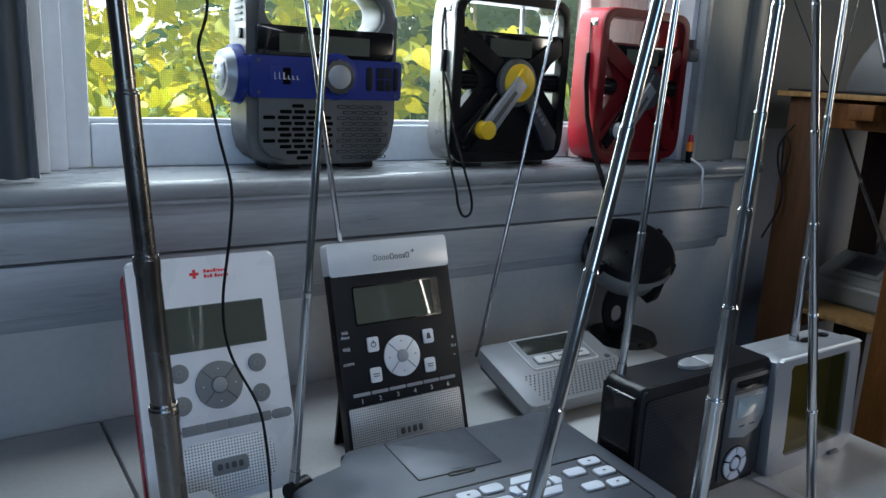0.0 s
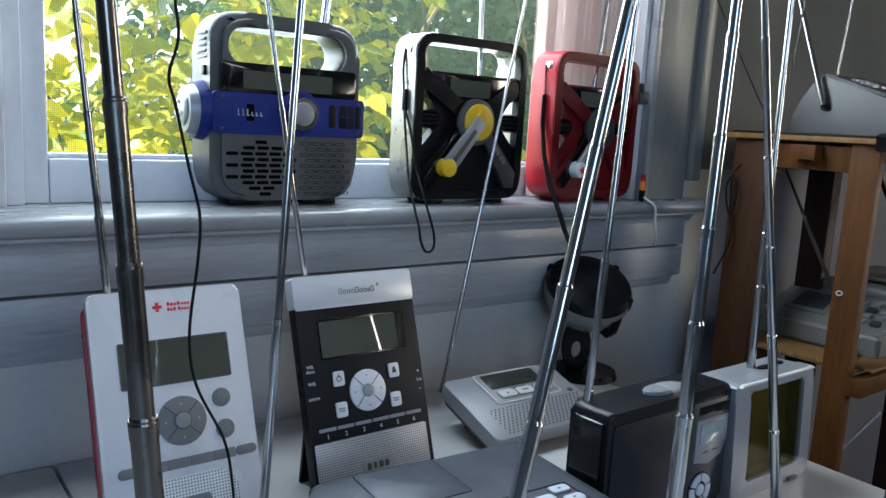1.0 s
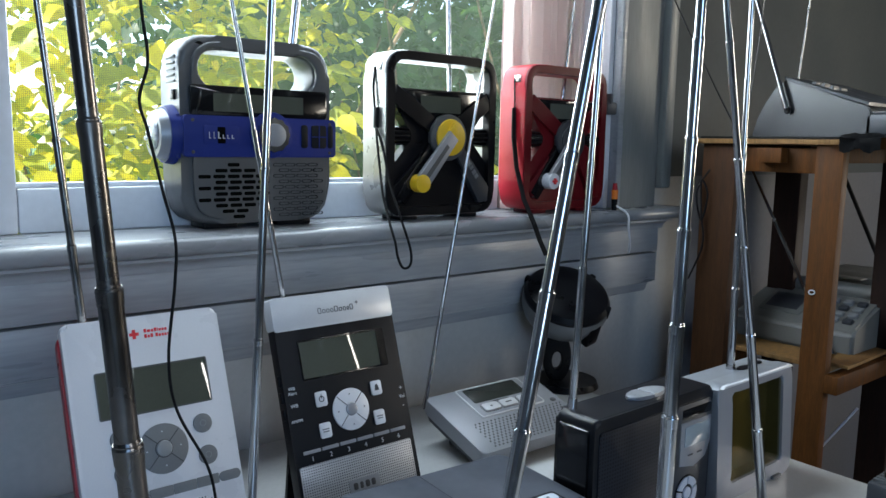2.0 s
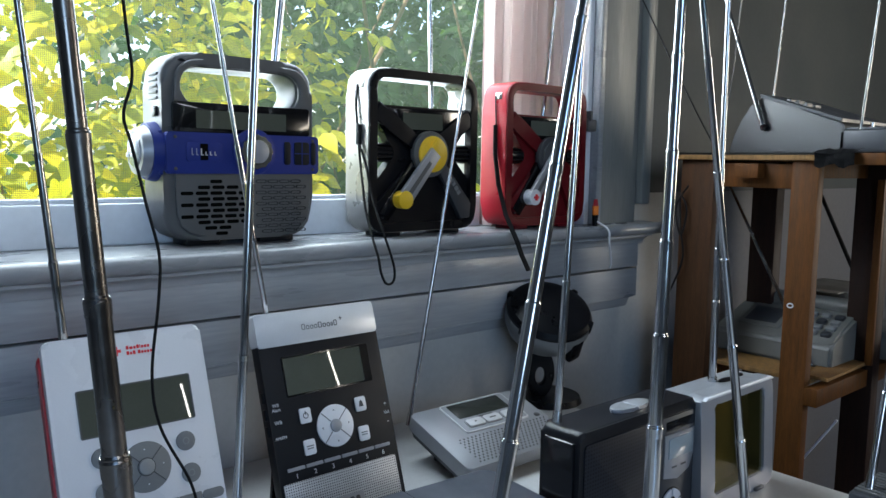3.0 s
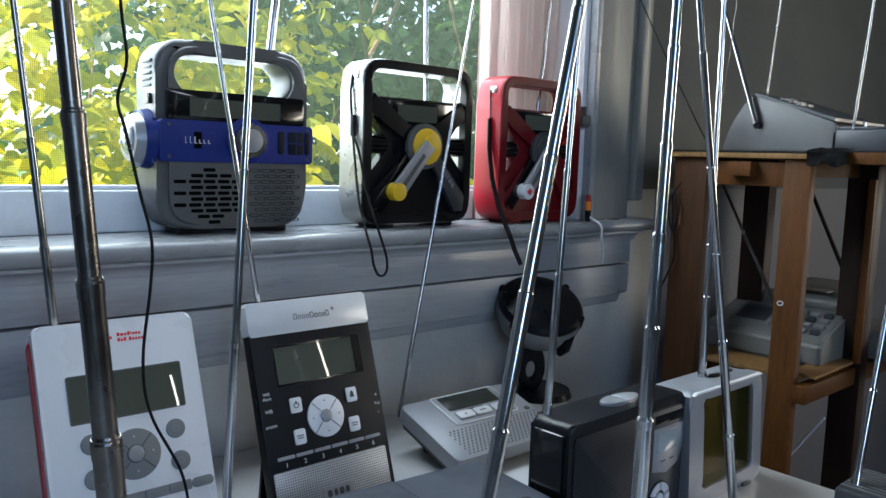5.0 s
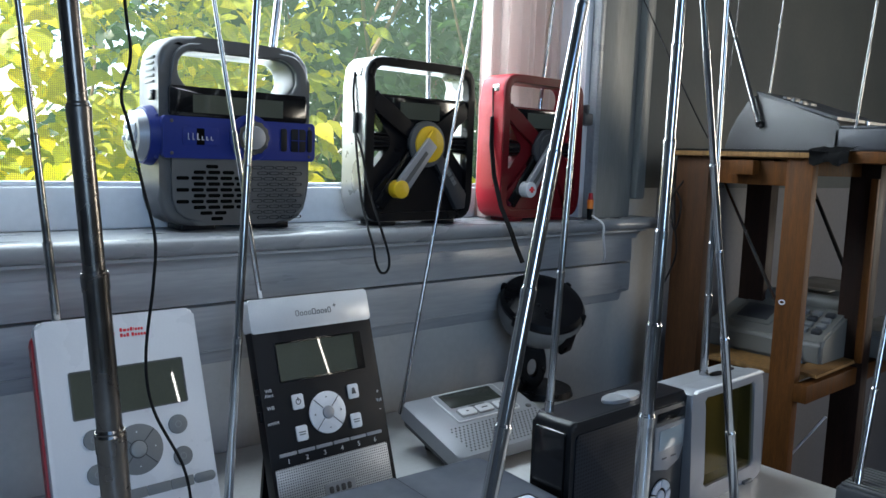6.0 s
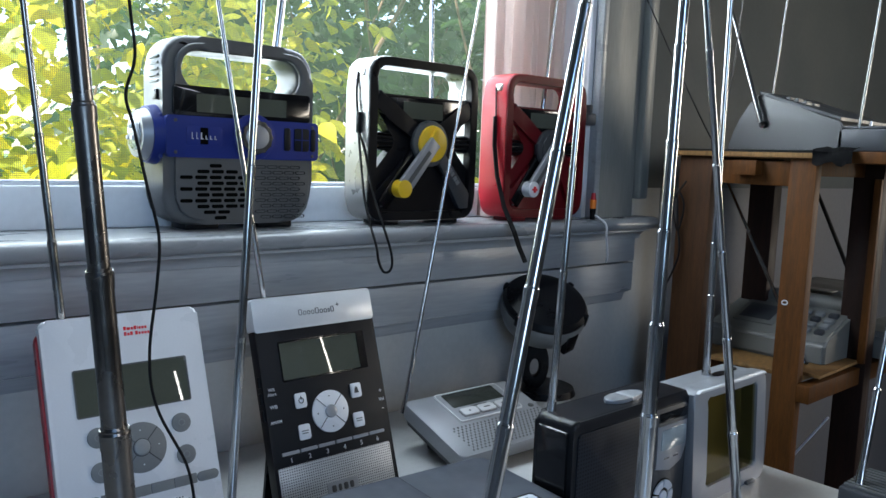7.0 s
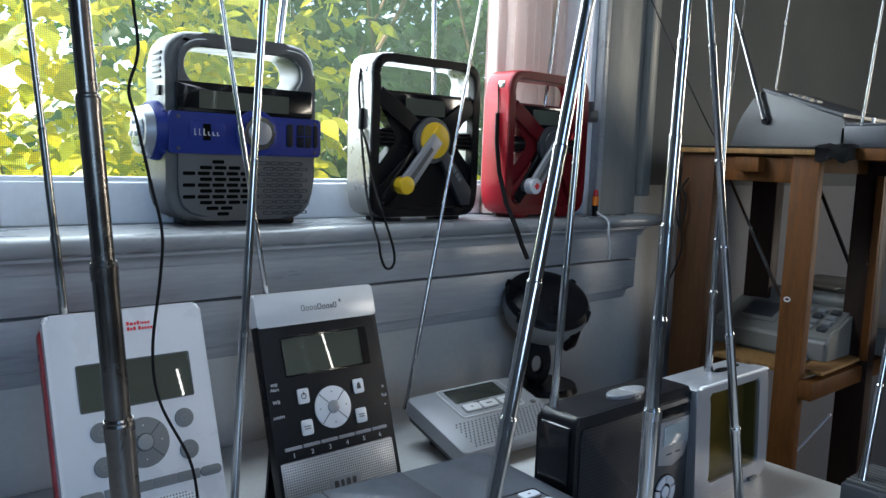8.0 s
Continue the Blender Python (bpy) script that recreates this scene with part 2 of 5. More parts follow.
BRONZE_STEEL = mat("worn_brown_steel", (0.19, 0.175, 0.165), 0.28, 1.0, 0.12, 40, 300, 0.03)
VOID_BLACK = mat("black_grille_cloth", (0.003, 0.003, 0.003), 0.9, 0, 0.2, 60, 600, 0.1, 0.05)
# two tones of one leaf: sun and shade are put into the base colours
LEAF = leaf_mat("sun_brightened_vine_leaf", (0.275, 0.275, 0.028))
LEAF_SHADED = leaf_mat("shade_darkened_vine_leaf", (0.0145, 0.042, 0.0125))
BARK = mat("brown_vine_bark", (0.12, 0.08, 0.05), 0.85, 0, 0.4, 20, 120, 0.6)
LAWN = mat("green_lawn", (0.07, 0.13, 0.03), 0.9, 0, 0.4, 3, 40, 0.6)


# ---- mesh helpers ----
def chain(ob):
    m = ob.matrix_basis.copy()
    return chain(ob.parent) @ m if ob.parent else m


def part(name, bm, material, parent=None, label="", smooth=True, inworld=False):
    """Links a bmesh as one mesh object under a thing or a part."""
    if inworld and parent:
        bm.transform(chain(parent).inverted())
    me = bpy.data.meshes.new(name)
    bmesh.ops.recalc_face_normals(bm, faces=bm.faces)
    bm.to_mesh(me)
    bm.free()
    me.materials.append(material)
    if smooth:
        me.shade_smooth()
        me.set_sharp_from_angle(angle=radians(32))
    ob = new(name, me)
    ob.parent = parent
    if label:
        tagged(ob, label)
    return ob


def thing(name, m, label, category, group="", kind=""):
    ob = new(name)
    ob.matrix_basis = m
    return tagged(ob, label, category, group, kind)


def box(x0, x1, y0, y1, z0, z1, r=0.0, seg=2, bm=None):
    bm = bm or bmesh.new()
    got = bmesh.ops.create_cube(bm, size=1)["verts"]
    for v in got:
        v.co = Vector(((x0 + x1) / 2 + v.co.x * (x1 - x0), (y0 + y1) / 2 + v.co.y * (y1 - y0), (z0 + z1) / 2 + v.co.z * (z1 - z0)))
    if r:
        edges = list({e for v in got for e in v.link_edges})
        bmesh.ops.bevel(bm, geom=edges, offset=r, segments=seg, affect="EDGES", profile=0.5)
    return bm


def rrect(cx, cz, w, h, r, seg=5):
    """Outline of a rounded rectangle in the x-z plane."""
    r = min(r, w / 2 - 1e-5, h / 2 - 1e-5)
    out = []
    for sx, sz, a0 in ((1, 1, 0), (-1, 1, 90), (-1, -1, 180), (1, -1, 270)):
        for k in range(seg + 1):
            a = radians(a0 + 90 * k / seg)
            out.append((cx + sx * (w / 2 - r) + r * math.cos(a), cz + sz * (h / 2 - r) + r * math.sin(a)))
    return out


def prism(outline, y0, y1, bevel=0.0, bm=None, seg=2):
    """An x-z outline given depth from y0 (front) to y1, its front and back rims rounded."""
    bm = bm or bmesh.new()
    front = [bm.verts.new((x, y0, z)) for x, z in outline]
    back = [bm.verts.new((x, y1, z)) for x, z in outline]
    f1, f2 = bm.faces.new(front), bm.faces.new(back[::-1])
    n = len(front)
    for i in range(n):
        bm.faces.new((front[i], back[i], back[(i + 1) % n], front[(i + 1) % n]))
    if bevel:
        bmesh.ops.bevel(bm, geom=list(set(f1.edges) | set(f2.edges)), offset=bevel, segments=seg, affect="EDGES", profile=0.5)
    return bm


def plate(cx, cz, w, h, r, d=0.002, y=0.0, bevel=0.0006):
    """A rounded plate that stands d proud of the face at y."""
    return prism(rrect(cx, cz, w, h, r), y - d, y + 0.002, min(bevel, d * 0.45))


def disc(cx, cz, rad, d=0.002, y=0.0, bevel=0.0006, n=32):
    return prism([(cx + rad * math.cos(2 * math.pi * k / n), cz + rad * math.sin(2 * math.pi * k / n)) for k in range(n)], y - d, y + 0.002, min(bevel, d * 0.45))


def ring(outer, inner, y0, y1, bevel=0.0, bm=None):
    """A flat ring between two outlines with the same number of corners."""
    bm = bm or bmesh.new()
    n = len(outer)
    loops = [[bm.verts.new((x, y, z)) for x, z in o] for y in (y0, y1) for o in (outer, inner)]
    of, inf, ob_, ib = loops
    rim = []
    for i in range(n):
        j = (i + 1) % n
        bm.faces.new((of[i], of[j], inf[j], inf[i]))
        bm.faces.new((ob_[j], ob_[i], ib[i], ib[j]))
        bm.faces.new((of[j], of[i], ob_[i], ob_[j]))
        bm.faces.new((inf[i], inf[j], ib[j], ib[i]))
    if bevel:
        bm.edges.ensure_lookup_table()
        keys = {frozenset((l[i], l[(i + 1) % n])) for l in loops for i in range(n)}
        rim = [e for e in bm.edges if frozenset(e.verts) in keys]
        bmesh.ops.bevel(bm, geom=rim, offset=bevel, segments=3, affect="EDGES", profile=0.5)
    return bm


def polar(outline, c, n):
    """The outline sampled again at n even angles seen from the inner point c."""
    out = []
    m = len(outline)
    for k in range(n):
        a = 2 * math.pi * k / n
        dx, dz = math.cos(a), math.sin(a)
        best = None
        for i in range(m):
            (ax, az), (bx, bz) = outline[i], outline[(i + 1) % m]
            ex, ez = bx - ax, bz - az
            den = dx * ez - dz * ex
            if abs(den) < 1e-12:
                continue
            s = ((ax - c[0]) * ez - (az - c[1]) * ex) / den
            u = ((ax - c[0]) * dz - (az - c[1]) * dx) / den
            if s > 0 and -1e-6 <= u <= 1 + 1e-6 and (best is None or s > best):
                best = s
        out.append((c[0] + dx * best, c[1] + dz * best))
    return out


def rod(a, b, r0, r1=None, n=16, bm=None):
    bm = bm or bmesh.new()
    a, b = Vector(a), Vector(b)
    q = (b - a).to_track_quat("Z", "Y").to_matrix().to_4x4()
    bmesh.ops.create_cone(bm, cap_ends=True, segments=n, radius1=r0, radius2=r0 if r1 is None else r1, depth=(b - a).length,
                          matrix=Matrix.Translation((a + b) / 2) @ q)
    return bm


def tube(points, r, n=8):
    """A smooth round cord through the points."""
    pts = [Vector(p) for p in points]
    fine = []
    for i in range(len(pts) - 1):
        p0, p1, p2, p3 = pts[max(i - 1, 0)], pts[i], pts[i + 1], pts[min(i + 2, len(pts) - 1)]
        for k in range(8):
            t = k / 8
            fine.append(0.5 * (2 * p1 + (p2 - p0) * t + (2 * p0 - 5 * p1 + 4 * p2 - p3) * t * t + (3 * p1 - p0 - 3 * p2 + p3) * t ** 3))
    fine.append(pts[-1])
    bm = bmesh.new()
    rows = []
    for i, p in enumerate(fine):
        d = (fine[min(i + 1, len(fine) - 1)] - fine[max(i - 1, 0)]).normalized()
        side = d.cross(Vector((0.31, 0.92, 0.2))).normalized()
        up = side.cross(d)
        rows.append([bm.verts.new(p + r * (math.cos(2 * math.pi * k / n) * side + math.sin(2 * math.pi * k / n) * up)) for k in range(n)])
    for a, b in zip(rows, rows[1:]):
        for k in range(n):
            bm.faces.new((a[k], a[(k + 1) % n], b[(k + 1) % n], b[k]))
    bm.faces.new(rows[0][::-1])
    bm.faces.new(rows[-1])
    return bm


def lettering(text, size, x, z, y, material, parent, name="lettering"):
    cu = bpy.data.curves.new("words", "FONT")
    cu.body, cu.size, cu.align_x, cu.align_y, cu.extrude = text, size, "CENTER", "CENTER", 0.0002
    tmp = new("words", cu)
    bpy.context.view_layer.update()
    me = bpy.data.meshes.new_from_object(tmp.evaluated_get(bpy.context.evaluated_depsgraph_get()))
    bpy.data.objects.remove(tmp)
    me.transform(Matrix.Translation((x, y, z)) @ pose(0, 0, 0, 90, 0, 0))
    me.materials.clear()
    me.materials.append(material)
    ob = new(name, me)
    ob.parent = parent
    return ob


def antenna(parent, base, top, r, joints, material=None, hinge=True, thin=0.80):
    """A telescopic antenna: a thick lowest tube, then thinner ones, with a bright collar at each joint."""
    material = material or CHROME
    base, top = Vector(base), Vector(top)
    stops = [0.0, *joints, 1.0]
    first = None
    for i in range(len(stops) - 1):
        a, b = base.lerp(top, stops[i]), base.lerp(top, stops[i + 1])
        rr = r * thin ** i
        way = (b - a).normalized()
        bm = rod(a, b, rr, rr)
        rod(b - way * rr * 1.5, b - way * rr * 0.3, rr * 1.05, rr * 1.08, bm=bm)
        rod(b - way * rr * 0.3, b + way * rr * 0.25, rr * 1.08, rr * 0.84, bm=bm)
        if i == 0:
            if hinge:
                rod(a - way * 0.004, a + way * 0.012, rr * 1.35, rr * 1.2, bm=bm)
            first = part("antenna", bm, material, parent, "chrome telescopic antenna, pulled out", inworld=True)
        else:
            part("antenna_section", bm, material, first, inworld=True)
    return first

# ---- room shell ----
SILL = 1.045
TOP = 0.757


def structure(name, bm, material, label, category="", smooth=False):
    return tagged(part(name, bm, material, None, smooth=smooth), label, category, "", "structure")


bm = box(-1.7, 0.20, 0, 0.14, 0, 2.5)
box(1.255, 1.43, 0, 0.14, 0, 2.5, bm=bm)
box(1.43, 1.50, 0, 0.14, 0, 1.0999, bm=bm)
box(0.20, 1.255, 0, 0.14, 0, 1.02, bm=bm)
box(0.20, 1.255, 0, 0.14, 2.05, 2.5, bm=bm)
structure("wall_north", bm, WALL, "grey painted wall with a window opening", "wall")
# the wall runs on here; its shade is painted in as two darker tones
structure("wall_north_east", box(1.4301, 3.3, 0, 0.14, 1.10, 2.5), WALL_RIGHT_SHADED, "grey wall behind the rack, shade put into its colour", "wall")
structure("wall_north_east_lower", box(1.5001, 3.3, 0, 0.14, 0, 1.0999), WALL_LOW_SHADED, "lower grey wall behind the rack, toned darker for shade", "wall")
bm = box(-1.8, -1.05, -3.2, -3.06, 0, 2.5)
box(-0.05, 0.40, -3.2, -3.06, 0, 2.5, bm=bm)
box(1.04, 1.585, -3.2, -3.06, 0, 2.5, bm=bm)
box(1.615, 2.445, -3.2, -3.06, 0, 2.5, bm=bm)
box(2.475, 3.3, -3.2, -3.06, 0, 2.5, bm=bm)
# the third gap, high up, is only cut to seat the added fill lamp
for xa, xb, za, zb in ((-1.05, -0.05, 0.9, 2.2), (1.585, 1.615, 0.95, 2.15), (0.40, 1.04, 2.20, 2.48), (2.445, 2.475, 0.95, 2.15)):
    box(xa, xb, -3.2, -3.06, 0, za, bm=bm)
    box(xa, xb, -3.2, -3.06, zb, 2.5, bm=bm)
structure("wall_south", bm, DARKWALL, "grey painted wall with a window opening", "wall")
structure("wall_west", box(-1.8, -1.7, -3.06, 0.14, 0, 2.5), DARKWALL, "plain dark grey painted wall", "wall")
bm = box(3.05, 3.2, -3.06, -1.68, 0, 2.5)
box(3.05, 3.2, -1.16, 0, 0, 2.5, bm=bm)
box(3.05, 3.2, -1.68, -1.16, 0, 1.02, bm=bm)
box(3.05, 3.2, -1.68, -1.16, 1.70, 2.5, bm=bm)
structure("wall_east", bm, DARKWALL, "dark blue-grey painted wall with a window opening", "wall")
structure("floor", box(-1.8, 3.2, -3.2, 0.0, -0.1, 0.0), FLOOR, "dark wooden floor boards", "floor")
structure("ceiling", box(-1.8, 3.3, -3.2, 0.3, 2.5, 2.6), DARKWALL, "plain painted ceiling", "ceiling")
ground = structure("ground", box(-80, 80, -80, 120, -0.7, -0.5), LAWN, "green lawn outside the window", "ground")

# ---- window trim ----


def profile_x(points, x0, x1, bm=None):
    """A moulding along x from a y-z outline."""
    bm = bm or bmesh.new()
    a = [bm.verts.new((x0, y, z)) for y, z in points]
    b = [bm.verts.new((x1, y, z)) for y, z in points]
    bm.faces.new(a), bm.faces.new(b[::-1])
    for i in range(len(points)):
        j = (i + 1) % len(points)
        bm.faces.new((a[i], b[i], b[j], a[j]))
    return bm


nose = [(0.075, SILL), (-0.047, SILL)] + [(-0.049 - 0.012 * math.sin(radians(a)), SILL - 0.011 + 0.011 * math.cos(radians(a))) for a in range(15, 181, 15)] + [(-0.03, SILL - 0.0225), (0.075, SILL - 0.0225)]
structure("window_sill", profile_x(nose, -0.30, 1.418), SILL_PAINT, "grey-white gloss painted window sill with a rounded nose", "window sill", True)
cove = [(0, 1.0222), (-0.047, 1.0222), (-0.047, 1.0185)] + [(-0.047 + 0.021 * math.sin(radians(a)), 1.0185 - 0.0135 * (1 - math.cos(radians(a)))) for a in range(10, 91, 10)] + [(-0.0255, 1.0025), (0, 1.0025)]
structure("trim_cove", profile_x(cove, -0.28, 1.40), PAINT, "grey painted cove moulding under the sill", "trim", True)
structure("trim_upper_board", box(-0.28, 1.393, -0.0215, 0, 0.9575, 1.0022, 0.0015), PAINT, "grey painted apron board under the sill", "trim", True)
structure("trim_lower_board", box(-0.28, 1.393, -0.0205, 0, 0.898, 0.954, 0.0015), PAINT, "grey painted lower apron board", "trim", True)
structure("trim_groove", box(-0.28, 1.390, -0.003, 0, 0.953, 0.958), PAINT, "recessed joint between the apron boards", "trim")
mould = [(0, 0.898), (-0.0195, 0.898), (-0.0195, 0.8965), (-0.010, 0.8935), (-0.0065, 0.888), (-0.0045, 0.880), (-0.0020, 0.876), (0, 0.876)]
structure("trim_bottom_moulding", profile_x(mould, -0.27, 1.385), PAINT, "grey painted moulding below the apron", "trim", True)

casing = thing("window_casing", pose(0, 0, 0), "grey-white painted casing boards beside the window", "trim", "", "structure")
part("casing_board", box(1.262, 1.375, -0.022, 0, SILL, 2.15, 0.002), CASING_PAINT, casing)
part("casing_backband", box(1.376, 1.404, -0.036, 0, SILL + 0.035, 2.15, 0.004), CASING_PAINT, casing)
part("casing_bead", box(1.246, 1.2615, -0.028, 0.06, SILL, 2.15, 0.003), PAINT, casing)
part("casing_board", box(0.06, 0.196, -0.022, 0, SILL, 2.15, 0.002), PAINT, casing)
part("jamb", box(0.2005, 0.205, 0, 0.14, SILL, 2.05), WHITE_PAINT, casing)
part("jamb", box(1.2320, 1.2455, -0.012, 0.14, SILL, 2.05, 0.003), WHITE_PAINT, casing)

window = thing("window_1", pose(0, 0, 0), "white painted sash window with an insect screen", "window", "", "structure")
part("window_frame", box(0.2055, 0.250, 0.03, 0.10, SILL, 2.05, 0.002), WHITE_PAINT, window)
part("window_stop", box(0.2505, 0.271, 0.05, 0.10, SILL, 2.05, 0.002), WHITE_PAINT, window)
part("sash_stile", box(0.2715, 0.298, 0.065, 0.10, SILL, 2.05, 0.003), WHITE_PAINT, window)
part("sash_stile", box(1.2150, 1.2315, 0.066, 0.10, SILL, 2.05, 0.003), WHITE_PAINT, window)
part("sash_rail", box(0.2985, 1.2145, 0.066, 0.10, SILL, SILL + 0.052, 0.003), WHITE_PAINT, window)
part("sash_rail", box(0.2985, 1.2145, 0.066, 0.10, 2.0, 2.05, 0.003), WHITE_PAINT, window)
part("glazing_bead", box(0.2985, 1.2145, 0.072, 0.084, SILL + 0.0525, SILL + 0.058, 0.001), WHITE_PAINT, window)
pane = part("pane", box(0.2985, 1.2145, 0.084, 0.087, SILL + 0.052, 2.0), CLEAR, window, smooth=False)
pane.visible_shadow = False
bm = bmesh.new()
bm.faces.new([bm.verts.new(c) for c in ((0.2985, 0.112, SILL), (1.2145, 0.112, SILL), (1.2145, 0.112, 2.04), (0.2985, 0.112, 2.04))])
mesh_screen = part("insect_screen", bm, SCREEN, window, "fine grey insect screen", False)
mesh_screen.visible_shadow = False


def curtain(name, x0, x1, y, z0, z1, folds, depth, material, label, seed):
    rng = random.Random(seed)
    bm = bmesh.new()
    n = folds * 12
    cols = []
    ph = [rng.uniform(-0.5, 0.5) for _ in range(folds + 2)]
    for side in (0, 0.0022):
        for i in range(n + 1):
            s = i / n
            f = s * folds
            w = -math.sin(2 * math.pi * f + ph[int(f)] * 0.6) * depth * (0.7 + 0.3 * math.sin(f * 2.1))
            cols.append([bm.verts.new((x0 + (x1 - x0) * s + 0.003 * math.sin(3 * z + f), y + side + w * (1 + 0.1 * (z1 - z)), z)) for z in (z0, z0 + 0.15, z0 + 0.4, z1)])
    half = n + 1
    for base in (0, half):
        for i in range(n):
            for k in range(3):
                q = (cols[base + i][k], cols[base + i + 1][k], cols[base + i + 1][k + 1], cols[base + i][k + 1])
                bm.faces.new(q if base == 0 else q[::-1])
    for i in range(n):
        bm.faces.new((cols[i][0], cols[half + i][0], cols[half + i + 1][0], cols[i + 1][0]))
    ob = part(name, bm, material)
    # strips behind the folds; on the white curtain their dark colour paints fold shade
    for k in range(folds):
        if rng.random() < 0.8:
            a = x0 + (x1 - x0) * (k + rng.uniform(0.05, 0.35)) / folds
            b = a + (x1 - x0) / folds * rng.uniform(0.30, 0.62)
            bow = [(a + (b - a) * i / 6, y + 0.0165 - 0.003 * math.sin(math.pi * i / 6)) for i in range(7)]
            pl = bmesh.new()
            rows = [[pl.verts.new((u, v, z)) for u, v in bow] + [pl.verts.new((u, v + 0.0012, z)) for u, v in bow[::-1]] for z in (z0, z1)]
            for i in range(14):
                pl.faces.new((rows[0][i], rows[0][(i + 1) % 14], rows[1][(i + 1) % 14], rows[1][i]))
            part("pleat", pl, FOLD_SHADE if material is CURTAIN else material, ob)
    return tagged(ob, label, "curtain")


curtain("curtain", 1.035, 1.229, 0.047, SILL + 0.003, 2.04, 9, 0.015, CURTAIN, "pinkish white curtain in vertical folds beside the window", 3)
curtain("curtain", 0.04, 0.231, -0.035, SILL + 0.004, 2.1, 6, 0.012, GREY_CURTAIN, "grey-white curtain hanging down to the sill", 4)

# ---- outside: vine leaves and stems ----


def foliage(name, count, seed, material, label, xr, yr, zr, size, stems=0):
    """Pointed oval leaves, folded along the midrib, set in pairs along drooping sprays."""
    rng = random.Random(seed)
    verts, faces = [], []
    side = ((0.08, 0.13), (0.18, 0.25), (0.36, 0.31), (0.60, 0.24), (0.82, 0.10))
    done = 0
    while done < count:
        p = Vector((rng.uniform(*xr), rng.uniform(*yr), rng.uniform(*zr)))
        head = rng.uniform(0, 2 * math.pi)
        d = Vector((math.cos(head), 0.6 * math.sin(head), rng.uniform(-0.5, 0.5))).normalized()
        big = size * rng.uniform(0.7, 1.35)
        for k in range(rng.randint(7, 15)):
            p = p + d * big * 0.42
            d = (d + Vector((rng.gauss(0, 0.10), rng.gauss(0, 0.10), -0.07))).normalized()
            if p.y < 0.24:
                break
            across = d.cross(Vector((0, 0, 1))).normalized() * (1 if k % 2 else -1)
            tip = (d * 0.55 + across * 0.85 + Vector((rng.gauss(0, 0.2), rng.gauss(0, 0.2), rng.gauss(-0.35, 0.3)))).normalized()
            face = Vector((rng.gauss(0, 0.5), rng.gauss(-0.55, 0.4), 0.8))
            wide = tip.cross(face).normalized()
            up = wide.cross(tip)
            s = big * rng.uniform(0.75, 1.2)
            b = len(verts)
            mid = [(0.0, 0.0), (0.33, 0.03), (0.66, 0.0), (1.0, -0.10)]
            verts += [p + (tip * u + up * w) * s for u, w in mid]
            for sg in (1, -1):
                verts += [p + (tip * u + wide * v * sg + up * (0.16 * v - 0.10 * u * u + 0.03 * (j % 2))) * s for j, (u, v) in enumerate(side)]
            for o, q in ((4, 1), (9, -1)):
                f = [(b, b + o, b + o + 1), (b, b + o + 1, b + 1), (b + 1, b + o + 1, b + o + 2), (b + 1, b + o + 2, b + 2), (b + 2, b + o + 2, b + o + 3), (b + 2, b + o + 3, b + o + 4), (b + 2, b + o + 4, b + 3)]
                faces += f if q > 0 else [t[::-1] for t in f]
            done += 1
    me = bpy.data.meshes.new(name)
    me.from_pydata(verts, [], faces)
    me.materials.append(material)
    me.polygons.foreach_set("use_smooth", [True] * len(faces))
    return tagged(new(name, me), label, "foliage", "", "stuff")


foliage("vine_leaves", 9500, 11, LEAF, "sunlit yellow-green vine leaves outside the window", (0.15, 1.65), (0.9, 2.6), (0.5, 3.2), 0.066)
# both hedge layers use the leaf colour darkened to stand for shade
foliage("hedge_leaves", 26000, 12, LEAF_SHADED, "dense green vine leaves behind the window", (1.7, 6.8), (2.2, 4.6), (-0.4, 4.6), 0.095)
foliage("far_hedge_leaves", 16000, 13, LEAF_SHADED, "dense far green hedge leaves outside the window", (2.2, 8.5), (5.0, 6.4), (-0.4, 5.2), 0.17)
rng = random.Random(5)
for i in range(9):
    x, y = rng.uniform(0.2, 3.8), rng.uniform(1.2, 3.0)
    pts = [(x, y, -0.5)]
    for k in range(6):
        x, y = x + rng.uniform(-0.25, 0.3), y + rng.uniform(-0.15, 0.15)
        pts.append((x, y, -0.5 + (k + 1) * 0.62))
    tagged(part("vine_stem", tube(pts, rng.uniform(0.004, 0.011), 6), BARK), "thin brown vine stem among the leaves", "vine", "vine stems")

# ---- table ----
table = thing("table", pose(0, 0, 0), "off-white laminate table standing against the wall", "table")
part("tabletop", box(0.283, 1.088, -1.15, -0.006, TOP - 0.03, TOP, 0.003), TABLE, table)
part("tabletop_leaf", box(-0.55, 0.2805, -1.15, -0.006, TOP - 0.03, TOP, 0.003), TABLE, table)
part("apron", box(-0.5, 1.04, -1.10, -1.08, TOP - 0.10, TOP - 0.0305), TABLE, table)
part("apron", box(-0.5, 1.04, -0.06, -0.04, TOP - 0.10, TOP - 0.0305), TABLE, table)
for x in (-0.5, 1.0):
    for y in (-1.1, -0.075):
        part("leg", box(x, x + 0.045, y, y + 0.045, 0, TOP - 0.0305, 0.003), TABLE, table)


